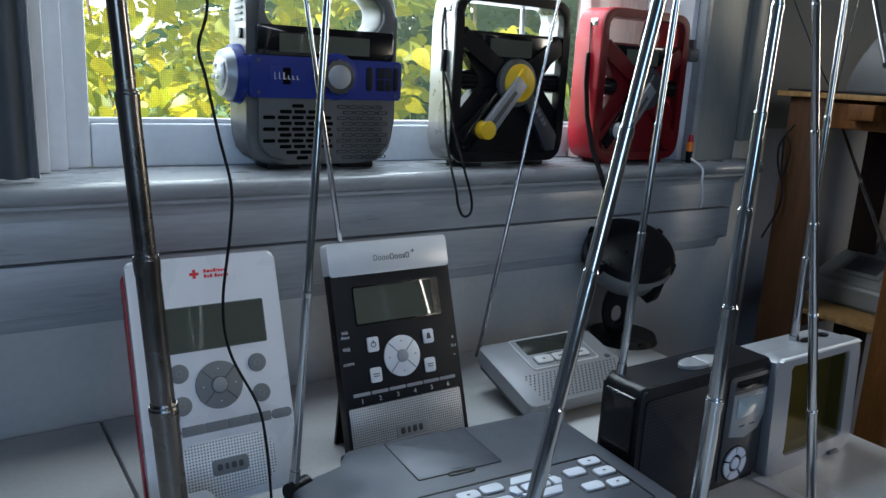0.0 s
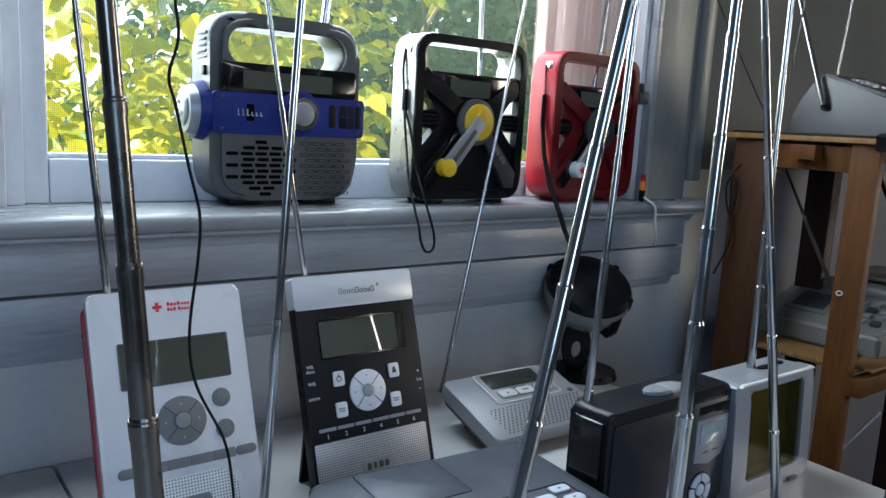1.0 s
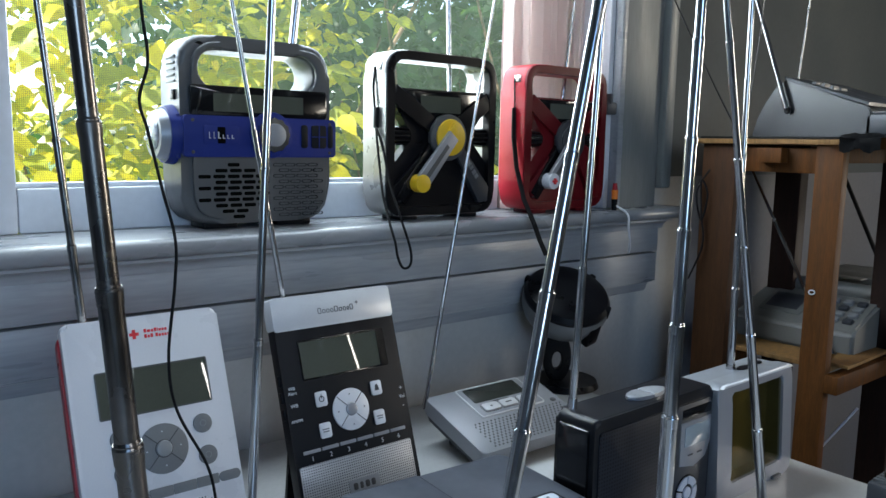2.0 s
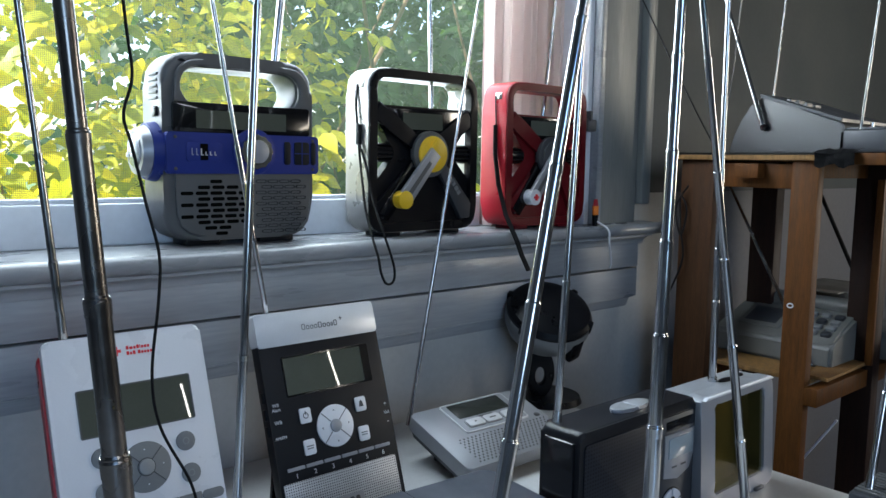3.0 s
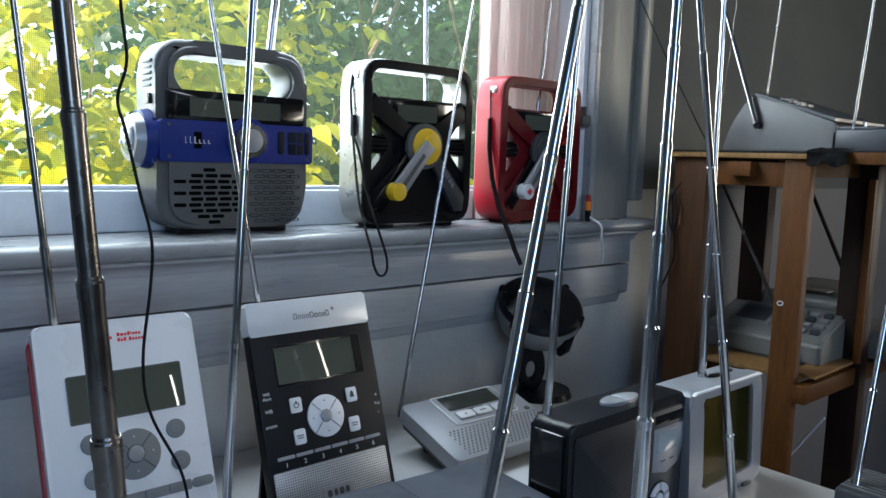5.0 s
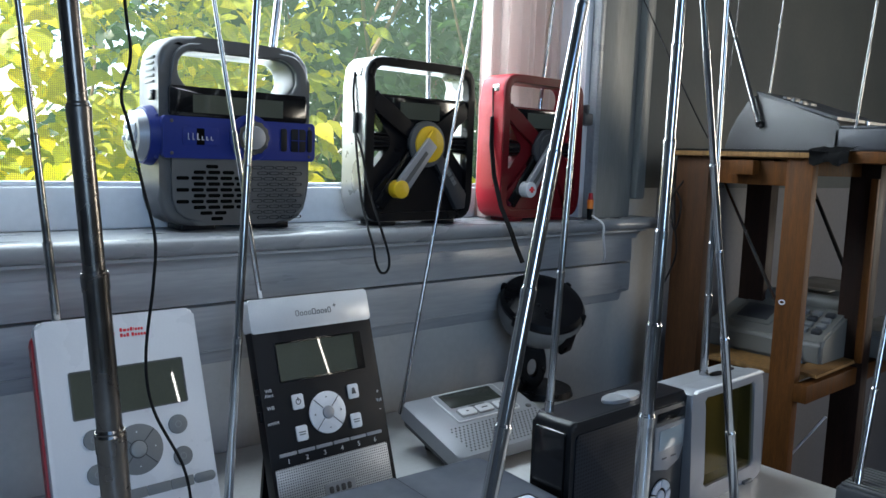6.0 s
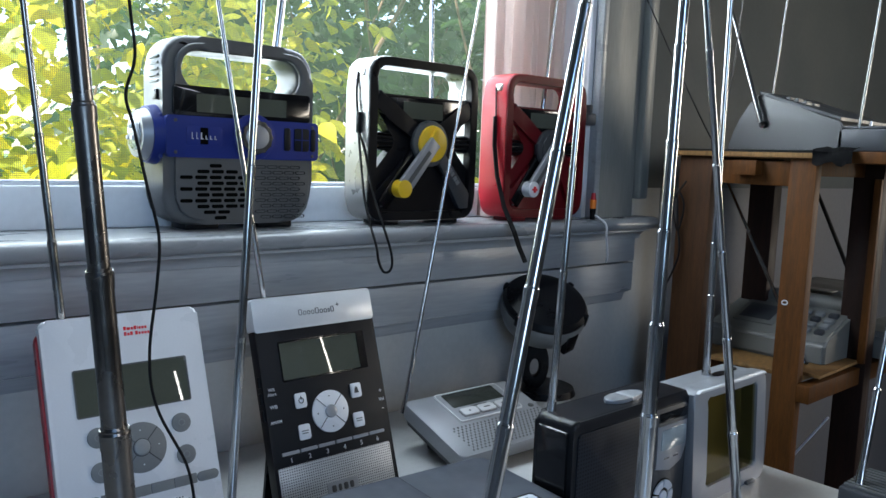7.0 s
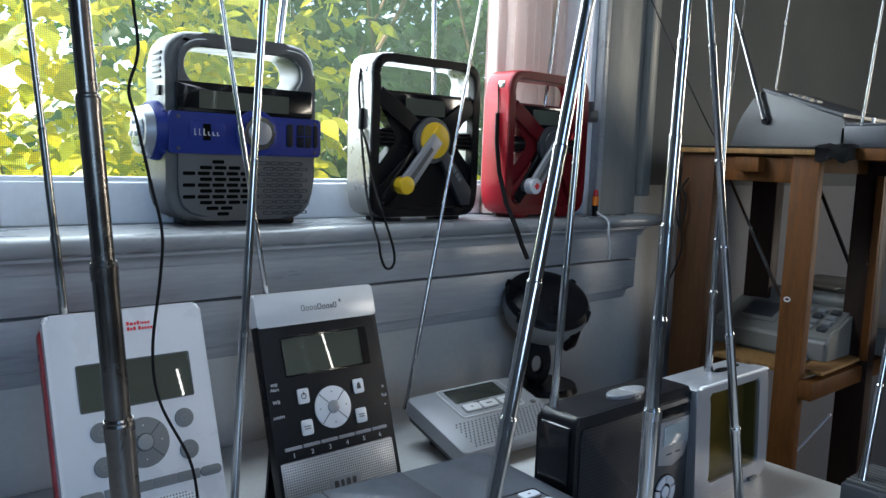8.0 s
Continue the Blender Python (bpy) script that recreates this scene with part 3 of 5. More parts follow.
# ---- radios on the table ----
def white_radio():
    w, h = 0.1485, 0.243
    r = thing("weather_radio", pose(0.2845, -0.243, TOP, -19.9), "white upright weather radio with grey buttons, leaning back on the table", "radio")
    part("body", prism(rrect(w / 2, h / 2, w, h, 0.007), 0, 0.011, 0.004, seg=3), WHITE, r)
    part("back_shell", prism(rrect(w / 2 - 0.0022, h / 2 - 0.003, w, h - 0.010, 0.010), 0.009, 0.018, 0.002), RED, r, "dark red back shell")
    # emblem and its two lines of print
    bm = plate(0.0640, 0.2255, 0.0090, 0.0030, 0.0001, 0.0004, 0, 0)
    part("emblem", prism(rrect(0.0640, 0.2255, 0.0030, 0.0090, 0.0001), -0.0005, 0.001, 0, bm), SIGNAL_RED, r, "small red cross emblem")
    for row, z in ((("1", "m", "e", "1", "i", "e", "e", "e"), 0.2278), (("1", "e", "1", " ", "1", "e", "e", "e", "e"), 0.2226)):
        x = 0.0735
        for c in row:
            bw, bh = {"1": (0.0024, 0.0036), "m": (0.0032, 0.0026), "e": (0.0021, 0.0026), "i": (0.0008, 0.0034), " ": (0.0010, 0)}[c]
            if bh:
                part("print_bar", plate(x + bw / 2, z - (0.0036 - bh) / 2, bw, bh, 0.0006, 0.0004, 0, 0), SIGNAL_RED, r)
            x += bw + 0.0007
    part("display_bezel", ring(rrect(0.0765, 0.172, 0.107, 0.0445, 0.002), rrect(0.0765, 0.172, 0.1045, 0.042, 0.001), -0.0008, 0.002), GREY, r)
    part("display", plate(0.0765, 0.172, 0.1045, 0.042, 0.001, 0.0003, 0, 0), LCD, r, "grey-green liquid crystal display, switched off")
    dial = part("dial", disc(0.0760, 0.114, 0.0235, 0.002), BUTTON, r)
    for k in range(4):
        a = radians(45 + 90 * k)
        c, s = math.cos(a), math.sin(a)
        bm = bmesh.new()
        q = [(0.0760 + c * d - s * e, 0.114 + s * d + c * e) for d, e in ((0.008, -0.0004), (0.0232, -0.0004), (0.0232, 0.0004), (0.008, 0.0004))]
        part("groove", prism(q, -0.0024, -0.001, 0, bm), PRINT, dial)
    part("dial_gap", disc(0.0760, 0.114, 0.0086, 0.0025), PRINT, dial)
    part("dial_button", disc(0.0760, 0.114, 0.0076, 0.0040, bevel=0.0016), GREY_BUTTON, dial)
    for k in range(4):
        a = radians(90 * k)
        part("arrow_mark", disc(0.0760 + 0.0160 * math.cos(a), 0.114 + 0.0160 * math.sin(a), 0.0007, 0.0024, 0, 0, 8), PALE_PRINT, dial)
    for u, v in ((0.0385, 0.1305), (0.0382, 0.0993), (0.1165, 0.1296), (0.1173, 0.0987)):
        b = part("button", disc(u, v, 0.0093, 0.0018), BUTTON, r)
        part("button_mark", ring([(u + 0.0032 * math.cos(t * 0.52), v + 0.0032 * math.sin(t * 0.52)) for t in range(12)], [(u + 0.0027 * math.cos(t * 0.52), v + 0.0027 * math.sin(t * 0.52)) for t in range(12)], -0.0020, -0.001), GREY_BUTTON, b)
    for k in range(6):
        u = 0.0125 + 0.0112 + k * 0.0224
        part("preset_button", plate(u, 0.0745, 0.0218, 0.0095, 0.0045 if k in (0, 5) else 0.0008, 0.0015), BUTTON, r)
    part("speaker_grille", plate(0.0745, 0.034, 0.100, 0.056, 0.024, 0.0008), WHITE_DOTS, r, "round field of small speaker holes")
    badge = part("badge", plate(0.0775, 0.0345, 0.036, 0.0150, 0.003, 0.0018), BUTTON, r)
    for k, bw in enumerate((0.0050, 0.0036, 0.0050, 0.0046)):
        part("badge_bar", plate(0.0667 + k * 0.0070, 0.0345, bw, 0.0062, 0.0015, 0.0006, -0.0018, 0.0002), PRINT, badge)
    antenna(r, (0.3133, -0.143, 0.93), (0.2587, -0.143, 1.55), 0.0040, (0.205, 0.363, 0.502, 0.66, 0.82), DARK_CHROME, thin=0.88)
    return r


def black_white_radio():
    w, h = 0.1565, 0.2400
    r = thing("weather_radio", pose(0.4965, -0.231, TOP, -18.7), "black upright weather radio with silver top band on a stand", "radio")
    part("body", prism(rrect(w / 2, h / 2, w, h, 0.006), 0.0, 0.015, 0.003), mat_body, r)
    part("top_band", prism(rrect(w / 2, h - 0.0185, w + 0.001, 0.0375, 0.004), -0.0016, 0.0166, 0.0012), LIGHT_SILVER, r, "silver-white top band")
    part("stand_leg", stand_mesh(0.002, 0.020), BLACK, r, "black fold-out stand leg")
    part("stand_leg", stand_mesh(w - 0.020, w - 0.002), BLACK, r, "black fold-out stand leg")
    x = 0.0560
    for k, (bw, bh) in enumerate(((0.0046, 0.0068), (0.0042, 0.0048), (0.0040, 0.0048), (0.0040, 0.0048), (0.0050, 0.0068), (0.0042, 0.0048), (0.0042, 0.0048), (0.0028, 0.0048), (0.0044, 0.0068))):
        z = 0.2190 + bh / 2 - 0.0024
        o, q = rrect(x + bw / 2, z, bw, bh, 0.0014, 3), rrect(x + bw / 2, z, bw - 0.0018, bh - 0.0018, 0.0008, 3)
        part("print_ring", ring(o, q, -0.0019, -0.001), PRINT if k > 3 else BUTTON, r)
        x += bw + 0.0012
    part("print_bar", plate(0.1085, 0.2245, 0.0040, 0.0009, 0.0002, 0.0004, -0.0016, 0), PRINT, r)
    part("print_bar", plate(0.1085, 0.2245, 0.0009, 0.0040, 0.0002, 0.0005, -0.0016, 0), PRINT, r)
    part("display_bezel", ring(rrect(0.0815, 0.168, 0.114, 0.0445, 0.002), rrect(0.077, 0.168, 0.102, 0.0405, 0.001), -0.0010, 0.002), GLOSS_BLACK, r)
    part("display", plate(0.077, 0.168, 0.102, 0.0405, 0.001, 0.0003, 0, 0), LCD, r, "grey-green liquid crystal display, switched off")
    dial = part("dial", disc(0.0780, 0.1050, 0.0235, 0.0022), WHITE, r, "white round dial")
    for k in range(4):
        a = radians(45 + 90 * k)
        c, s = math.cos(a), math.sin(a)
        q = [(0.0780 + c * d - s * e, 0.1050 + s * d + c * e) for d, e in ((0.008, -0.0004), (0.0233, -0.0004), (0.0233, 0.0004), (0.008, 0.0004))]
        part("groove", prism(q, -0.0026, -0.001), PRINT, dial)
        a = radians(90 * k)
        c, s = math.cos(a), math.sin(a)
        u, v = 0.0780 + 0.0165 * c, 0.1050 + 0.0165 * s
        part("arrow_mark", prism([(u + 0.0016 * c, v + 0.0016 * s), (u - 0.0012 * s, v + 0.0012 * c), (u + 0.0012 * s, v - 0.0012 * c)], -0.0026, -0.001), PRINT, dial)
    part("dial_button", disc(0.0780, 0.1050, 0.0075, 0.0045, bevel=0.002), SILVER, dial)
    for u, v in ((0.0425, 0.1231), (0.1157, 0.1222), (0.0418, 0.0888), (0.1137, 0.0888)):
        b = part("button", plate(u, v, 0.0138, 0.0165, 0.0022, 0.0020), WHITE, r, "white square button")
        if u < 0.1 and v > 0.1:
            part("button_mark", ring([(u + 0.0034 * math.cos(t * 0.52), v + 0.0034 * math.sin(t * 0.52)) for t in range(12)], [(u + 0.0025 * math.cos(t * 0.52), v + 0.0025 * math.sin(t * 0.52)) for t in range(12)], -0.0024, -0.001), PRINT, b)
            part("button_mark", plate(u, v + 0.0028, 0.0009, 0.0042, 0.0002, 0.0006, -0.0020, 0), PRINT, b)
        elif v > 0.1:
            part("button_mark", prism([(u - 0.003, v - 0.003), (u + 0.003, v - 0.003), (u + 0.0018, v + 0.003), (u, v + 0.0045), (u - 0.0018, v + 0.003)], -0.0024, -0.001), PRINT, b)
        else:
            part("button_mark", plate(u, v + 0.0012, 0.0085, 0.0013, 0.0002, 0.0004, -0.0020, 0), BUTTON, b)
            part("button_mark", plate(u, v - 0.0014, 0.0075, 0.0013, 0.0002, 0.0004, -0.0020, 0), BUTTON, b)
    for k in range(6):
        u = 0.0215 + k * 0.0228
        part("preset_button", plate(u, 0.0700, 0.0208, 0.0036, 0.0006, 0.0016), SILVER, r)
        lettering(str(k + 1), 0.0072, u, 0.0622, -0.0003, PALE_PRINT, r, "preset_number")
    lettering("WB", 0.0056, 0.0095, 0.1215, -0.0003, PALE_PRINT, r)
    lettering("WB\nAlert", 0.0050, 0.0095, 0.1375, -0.0003, PALE_PRINT, r)
    lettering("AM/FM", 0.0046, 0.0100, 0.1050, -0.0003, PALE_PRINT, r)
    lettering("+", 0.0075, 0.1500, 0.1160, -0.0003, PALE_PRINT, r)
    lettering("Vol", 0.0056, 0.1500, 0.1060, -0.0003, PALE_PRINT, r)
    lettering("-", 0.0085, 0.1500, 0.0960, -0.0003, PALE_PRINT, r)
    part("speaker_grille", plate(0.0770, 0.0300, 0.1465, 0.0530, 0.002, 0.0014), SILVER_DOTS, r, "silver perforated speaker grille")
    badge = part("badge", plate(0.0790, 0.0210, 0.040, 0.0145, 0.001, 0.0020), SILVER, r)
    for k, bw in enumerate((0.0054, 0.0038, 0.0054, 0.0050)):
        part("badge_bar", plate(0.0670 + k * 0.0078, 0.0210, bw, 0.0075, 0.0018, 0.0006, -0.0020, 0.0002), PRINT, badge)
    for v in (0.15, 0.132, 0.114):
        part("side_key", box(-0.0016, 0.001, 0.004, 0.011, v - 0.006, v + 0.006, 0.0006), BLACK, r)
    antenna(r, (0.5389, -0.130, 0.905), (0.4356, -0.130, 1.50), 0.0032, (0.268, 0.44, 0.595, 0.78), thin=0.88)
    return r


def stand_mesh(xa, xb):
    """A flat prop hinged behind the body that reaches back down to the table."""
    bm = bmesh.new()
    a = radians(18.7)
    foot = Vector((0, 0.055, 0))
    foot = Vector((0, foot.y * math.cos(a) - foot.z * math.sin(a) + 0.004, -(foot.y * math.sin(a)) + 0.004))
    for x0, x1 in ((xa, xb),):
        q = [(x0, 0.013, 0.075), (x1, 0.013, 0.075), (x1, foot.y, foot.z), (x0, foot.y, foot.z), (x0, 0.013, 0.085), (x1, 0.013, 0.085), (x1, foot.y + 0.005, foot.z), (x0, foot.y + 0.005, foot.z)]
        vs = [bm.verts.new(c) for c in q]
        for f in ((0, 1, 2, 3), (7, 6, 5, 4), (0, 3, 7, 4), (1, 5, 6, 2), (0, 4, 5, 1), (3, 2, 6, 7)):
            bm.faces.new([vs[i] for i in f])
    return bm


mat_body = mat("charcoal_plastic", (0.006, 0.007, 0.010), 0.45, 0, 0.08, 30, 600, 0.05, 0.22)


def flat_silver_radio():
    """Wedge-shaped desk radio with a slanted top."""
    r = thing("desk_weather_radio", pose(0.7245, -0.259, TOP + 0.0282, 17, 0, -1.5) @ Matrix.Diagonal((0.93, 1.0, 1, 1)), "silver wedge-shaped desk weather radio with a small display", "radio")
    w, d = 0.205, 0.126

    def top(cx, cy, ww, hh, rad, t=0.0015, z=0.0, bev=0.0005):
        bm = plate(cx, cy, ww, hh, rad, t, 0, bev)
        bm.transform(pose(0, 0, z, -90))
        return bm
    bm = prism(rrect(w / 2, d / 2, w, d, 0.008), 0, 0.019, 0.0024, seg=3)
    bm.transform(pose(0, 0, 0, -90))
    part("top_shell", bm, SILVER, r)
    bm = prism(rrect(w / 2, d / 2 + 0.004, w - 0.010, d - 0.012, 0.010), 0.019, 0.0280, 0.003)
    bm.transform(pose(0, 0, 0, -90))
    part("base_shell", bm, DARK_GREY, r)
    bm = box(0.02, w - 0.055, -0.178, -0.155, TOP - 0.0, TOP + 0.026, 0.004)
    bm.transform(Matrix.Translation((0.735, 0, 0)))
    part("rear_foot", bm, BLACK, r, inworld=True)
    part("panel_frame", top(0.1135, 0.093, 0.123, 0.064, 0.004, 0.0016), LIGHT_SILVER, r)
    part("panel_inset", top(0.1135, 0.093, 0.119, 0.060, 0.003, 0.0018, bev=0.0001), SILVER, r)
    part("display", top(0.1125, 0.1055, 0.100, 0.031, 0.002, 0.0021), DARK_LCD, r, "dark liquid crystal display, switched off")
    for u in (0.080, 0.113, 0.148):
        part("button_joint", top(u, 0.076, 0.031, 0.0155, 0.003, 0.0021, bev=0.0001), DARK_GREY, r)
        b = part("button", top(u, 0.076, 0.0295, 0.0140, 0.003, 0.0046, bev=0.0012), LIGHT_SILVER, r)
        part("button_mark", top(u, 0.076, 0.004 if u < 0.1 else 0.012, 0.0022, 0.0006, 0.0048, bev=0), PRINT, b)
    part("print_bar", top(0.108, 0.0868, 0.030, 0.0022, 0.0005, 0.0022, bev=0), PRINT, r)
    part("lamp", top(0.192, 0.062, 0.010, 0.007, 0.0033, 0.0012), GREY, r)
    for j in range(10):
        for i in range(24):
            u, v = 0.028 + i * 0.0072 + (j % 2) * 0.0036, 0.008 + j * 0.0050
            if u > 0.198:
                continue
            part("speaker_hole", top(u, v, 0.0023, 0.0023, 0.0011, 0.0004, bev=0), BLACK, r, smooth=False)
    antenna(r, (0.7490, -0.112, 0.800), (0.8880, -0.112, 1.50), 0.0031, (0.191, 0.340, 0.49, 0.64, 0.8), thin=0.88)
    return r


def bm_seam(h):
    bm = prism([(-0.0004, -0.192), (-0.0004, -0.039), (0.0275, -0.0205), (0.0575, -0.0185), (0.0635, 0.0065), (0.0735, 0.0124), (0.3135, 0.0124), (0.3244, -0.004), (0.3244, -0.190)], 0, 0.0016)
    bm.transform(pose(0, 0, h * 0.55, -90))
    return bm


def grey_shortwave_radio():
    r = thing("shortwave_radio", pose(0.375, -0.3265, TOP, 0, 0, -4.5) @ Matrix.Diagonal((0.934, 0.934, 1, 1)), "blue-grey shortwave radio lying flat with rows of silver keys", "radio")
    h = 0.070

    def top(cx, cy, ww, hh, rad, t=0.0015, bev=0.0005):
        bm = plate(cx, cy, ww, hh, rad, t, 0, bev)
        bm.transform(pose(0, 0, h, -90))
        return bm
    out = [(0.0, -0.040), (0.006, -0.032), (0.028, -0.021), (0.058, -0.019), (0.062, -0.010), (0.064, 0.006), (0.074, 0.012), (0.312, 0.012), (0.321, 0.006), (0.324, -0.004), (0.324, -0.190), (0.318, -0.196), (0.006, -0.196), (0.0, -0.190)]
    bm = prism(out, 0, h, 0.004, seg=3)
    bm.transform(pose(0, 0, h, -90))
    part("body", bm, BLUEGREY, r)
    part("seam", bm_seam(h), BLACK, r)
    edge = ring(rrect(0.159, -0.030, 0.0945, 0.0805, 0.003), rrect(0.159, -0.030, 0.0925, 0.0785, 0.002), -0.0005, 0.001)
    edge.transform(pose(0, 0, h, -90))
    part("panel_joint", edge, BLACK, r)
    part("label_panel", top(0.159, -0.030, 0.0925, 0.0785, 0.002, 0.0007, 0.0002), PANEL, r, "smooth grey panel with a finger notch")
    part("finger_notch", top(0.158, -0.0720, 0.030, 0.0060, 0.003, 0.0009, 0.0001), BLACK, r)
    part("notch_rib", top(0.158, -0.0640, 0.012, 0.0016, 0.0007, 0.0012, 0.0002), BLUEGREY, r)
    edge = ring(rrect(0.200, -0.140, 0.206, 0.0900, 0.003), rrect(0.200, -0.1405, 0.2025, 0.0870, 0.002), -0.0004, 0.001)
    edge.transform(pose(0, 0, h, -90))
    part("key_field_joint", edge, BLACK, r)

    def key(u, v, a, b, rad, mark=True):
        part("key_joint", top(u, v, a + 0.003, b + 0.003, rad, 0.0005, 0.0001), DARK_GREY, r)
        k = part("key", top(u, v, a, b, rad, 0.0022, 0.0006), KEY, r, "silver-white key")
        if mark:
            part("key_mark", top(u, v, 0.0034, 0.0022, 0.0008, 0.0024, 0), PRINT, k)
    for u, v, marked in ((0.286, -0.107, True), (0.288, -0.128, True), (0.259, -0.118, False), (0.167, -0.111, False), (0.141, -0.113, True), (0.165, -0.134, False), (0.259, -0.146, False), (0.286, -0.150, True)):
        key(u, v, 0.0225, 0.0120, 0.0032, marked)
    key(0.209, -0.123, 0.0300, 0.0110, 0.0025, False)
    for q in ([(0.186, -0.1145), (0.193, -0.1035), (0.226, -0.1035), (0.233, -0.1145)], [(0.186, -0.1315), (0.233, -0.1315), (0.226, -0.1425), (0.193, -0.1425)],
              [(0.183, -0.1165), (0.1905, -0.1165), (0.1905, -0.1295), (0.183, -0.1295), (0.1795, -0.123)], [(0.2275, -0.1165), (0.235, -0.1165), (0.2385, -0.123), (0.235, -0.1295), (0.2275, -0.1295)]):
        bm = prism(q, -0.0022, 0.001, 0.0006)
        bm.transform(pose(0, 0, h, -90))
        part("navigation_key", bm, KEY, r)
    hinge = rod((0.371, -0.358, 0.822), (0.391, -0.350, 0.822), 0.0085)
    part("antenna_pivot", hinge, BLACK, r, inworld=True)
    antenna(r, (0.3773, -0.354, 0.828), (0.4156, -0.354, 1.50), 0.0037, (0.254, 0.457, 0.66, 0.85), thin=0.90)
    return r


def black_table_radio():
    r = thing("table_radio", pose(0.6795, -0.462, TOP) @ Matrix.Diagonal((0.965, 1, 0.955, 1)), "black upright table radio with a side display and silver keypad", "radio")
    w, h, d = 0.212, 0.146, 0.050
    part("body", prism(rrect(w / 2, h / 2, w, h, 0.009), 0, d, 0.005, seg=3), SATIN_BLACK, r)
    part("left_cap", prism(rrect(0.0005, h / 2 - 0.004, 0.008, h - 0.014, 0.003), 0.006, d - 0.006, 0.002), GLOSS_BLACK, r)
    part("front_panel", plate(0.070, h / 2 - 0.003, 0.126, h - 0.020, 0.005, 0.0014), BLACK_DOTS, r, "black perforated speaker panel")
    part("control_panel", plate(0.171, h / 2 - 0.003, 0.068, h - 0.020, 0.005, 0.0020), DARK_GREY, r)
    part("display_bezel", prism([(0.146, 0.062), (0.174, 0.056), (0.197, 0.064), (0.205, 0.080), (0.205, 0.112), (0.146, 0.112)], -0.0032, 0.0, 0.0010), SILVER, r, "silver display surround")
    part("display", plate(0.177, 0.095, 0.048, 0.024, 0.002, 0.0040), LCD_BLUE, r, "pale blue liquid crystal display")
    part("slot", plate(0.176, 0.122, 0.056, 0.011, 0.001, 0.0024), GLOSS_BLACK, r)
    for k in range(2):
        part("print_bar", plate(0.166 + 0.018 * k, 0.072, 0.010, 0.0018, 0.0004, 0.0036, 0, 0), PRINT, r)
    pad = part("keypad", disc(0.163, 0.027, 0.0215, 0.0026), BLACK, r)
    for k in range(5):
        a0 = 72 * k + 18
        arc = [(0.163 + q * math.cos(radians(a0 + d)), 0.027 + q * math.sin(radians(a0 + d))) for q, sweep in ((0.0195, range(4, 69, 8)), (0.0105, range(68, 3, -8))) for d in sweep]
        part("keypad_button", prism(arc, -0.0042, -0.001, 0.0006), KEY, pad)
    part("keypad_button", disc(0.163, 0.027, 0.0070, 0.0046), KEY, pad)
    for a0 in (90, 270):
        arc = [(0.112 + 0.031 * math.cos(radians(a0 + t)) + (-0.0006 if a0 == 90 else 0.0006), -0.022 + 0.0115 * math.sin(radians(a0 + t))) for t in range(0, 181, 15)]
        bm = prism([(x, -z) for x, z in arc], -0.0045, 0.0, 0.0012)
        bm.transform(pose(0, 0, h, -90))
        part("top_button", bm, SILVER, r, "silver oval top button")
    antenna(r, (0.6928, -0.421, 0.895), (0.7249, -0.421, 1.52), 0.0039, (0.230, 0.395, 0.557, 0.72, 0.86), thin=0.89)
    return r


def silver_clock_radio():
    r = thing("clock_radio", pose(0.882, -0.476, TOP, -3), "silver clock radio with an amber tinted window", "radio")
    w, h, d = 0.168, 0.138, 0.055
    n = 72
    c = (0.088, 0.072)
    part("front_frame", ring(polar(rrect(w / 2, h / 2, w, h, 0.007), c, n), polar(rrect(0.088, 0.072, 0.116, 0.106, 0.004), c, n), 0, 0.022, 0.0025), SILVER, r)
    part("body", prism(rrect(w / 2, h / 2, w - 0.004, h - 0.003, 0.006), 0.0215, d, 0.003), SILVER, r)
    part("window", plate(0.088, 0.072, 0.117, 0.107, 0.004, 0.0004, 0.004, 0), AMBER, r, "dark amber tinted window")
    part("front_bevel", prism([(0.004, h - 0.0035), (w - 0.004, h - 0.0035), (w - 0.009, h - 0.0005), (0.009, h - 0.0005)], -0.0035, 0.004, 0.0008), LIGHT_SILVER, r)
    part("side_panel", box(w - 0.004, w + 0.004, 0.003, d - 0.004, 0.006, h - 0.006, 0.003), SILVER, r)
    for u, v, a in ((0.10, 0.026, 0.015), (0.135, 0.030, 0.008)):
        bm = prism([(u + a * math.cos(t * 0.393), v + 0.006 * math.sin(t * 0.393)) for t in range(16)], -0.0012, 0.0)
        bm.transform(pose(0, 0, h, -90))
        part("top_button", bm, BLACK, r)
    part("foot", box(0.120, 0.140, -0.004, 0.010, 0.0, 0.004, 0.001), GREY, r)
    antenna(r, (0.9708, -0.431, 0.885), (0.9565, -0.431, 1.52), 0.0046, (0.169, 0.270, 0.42, 0.555, 0.75), thin=0.90)
    return r


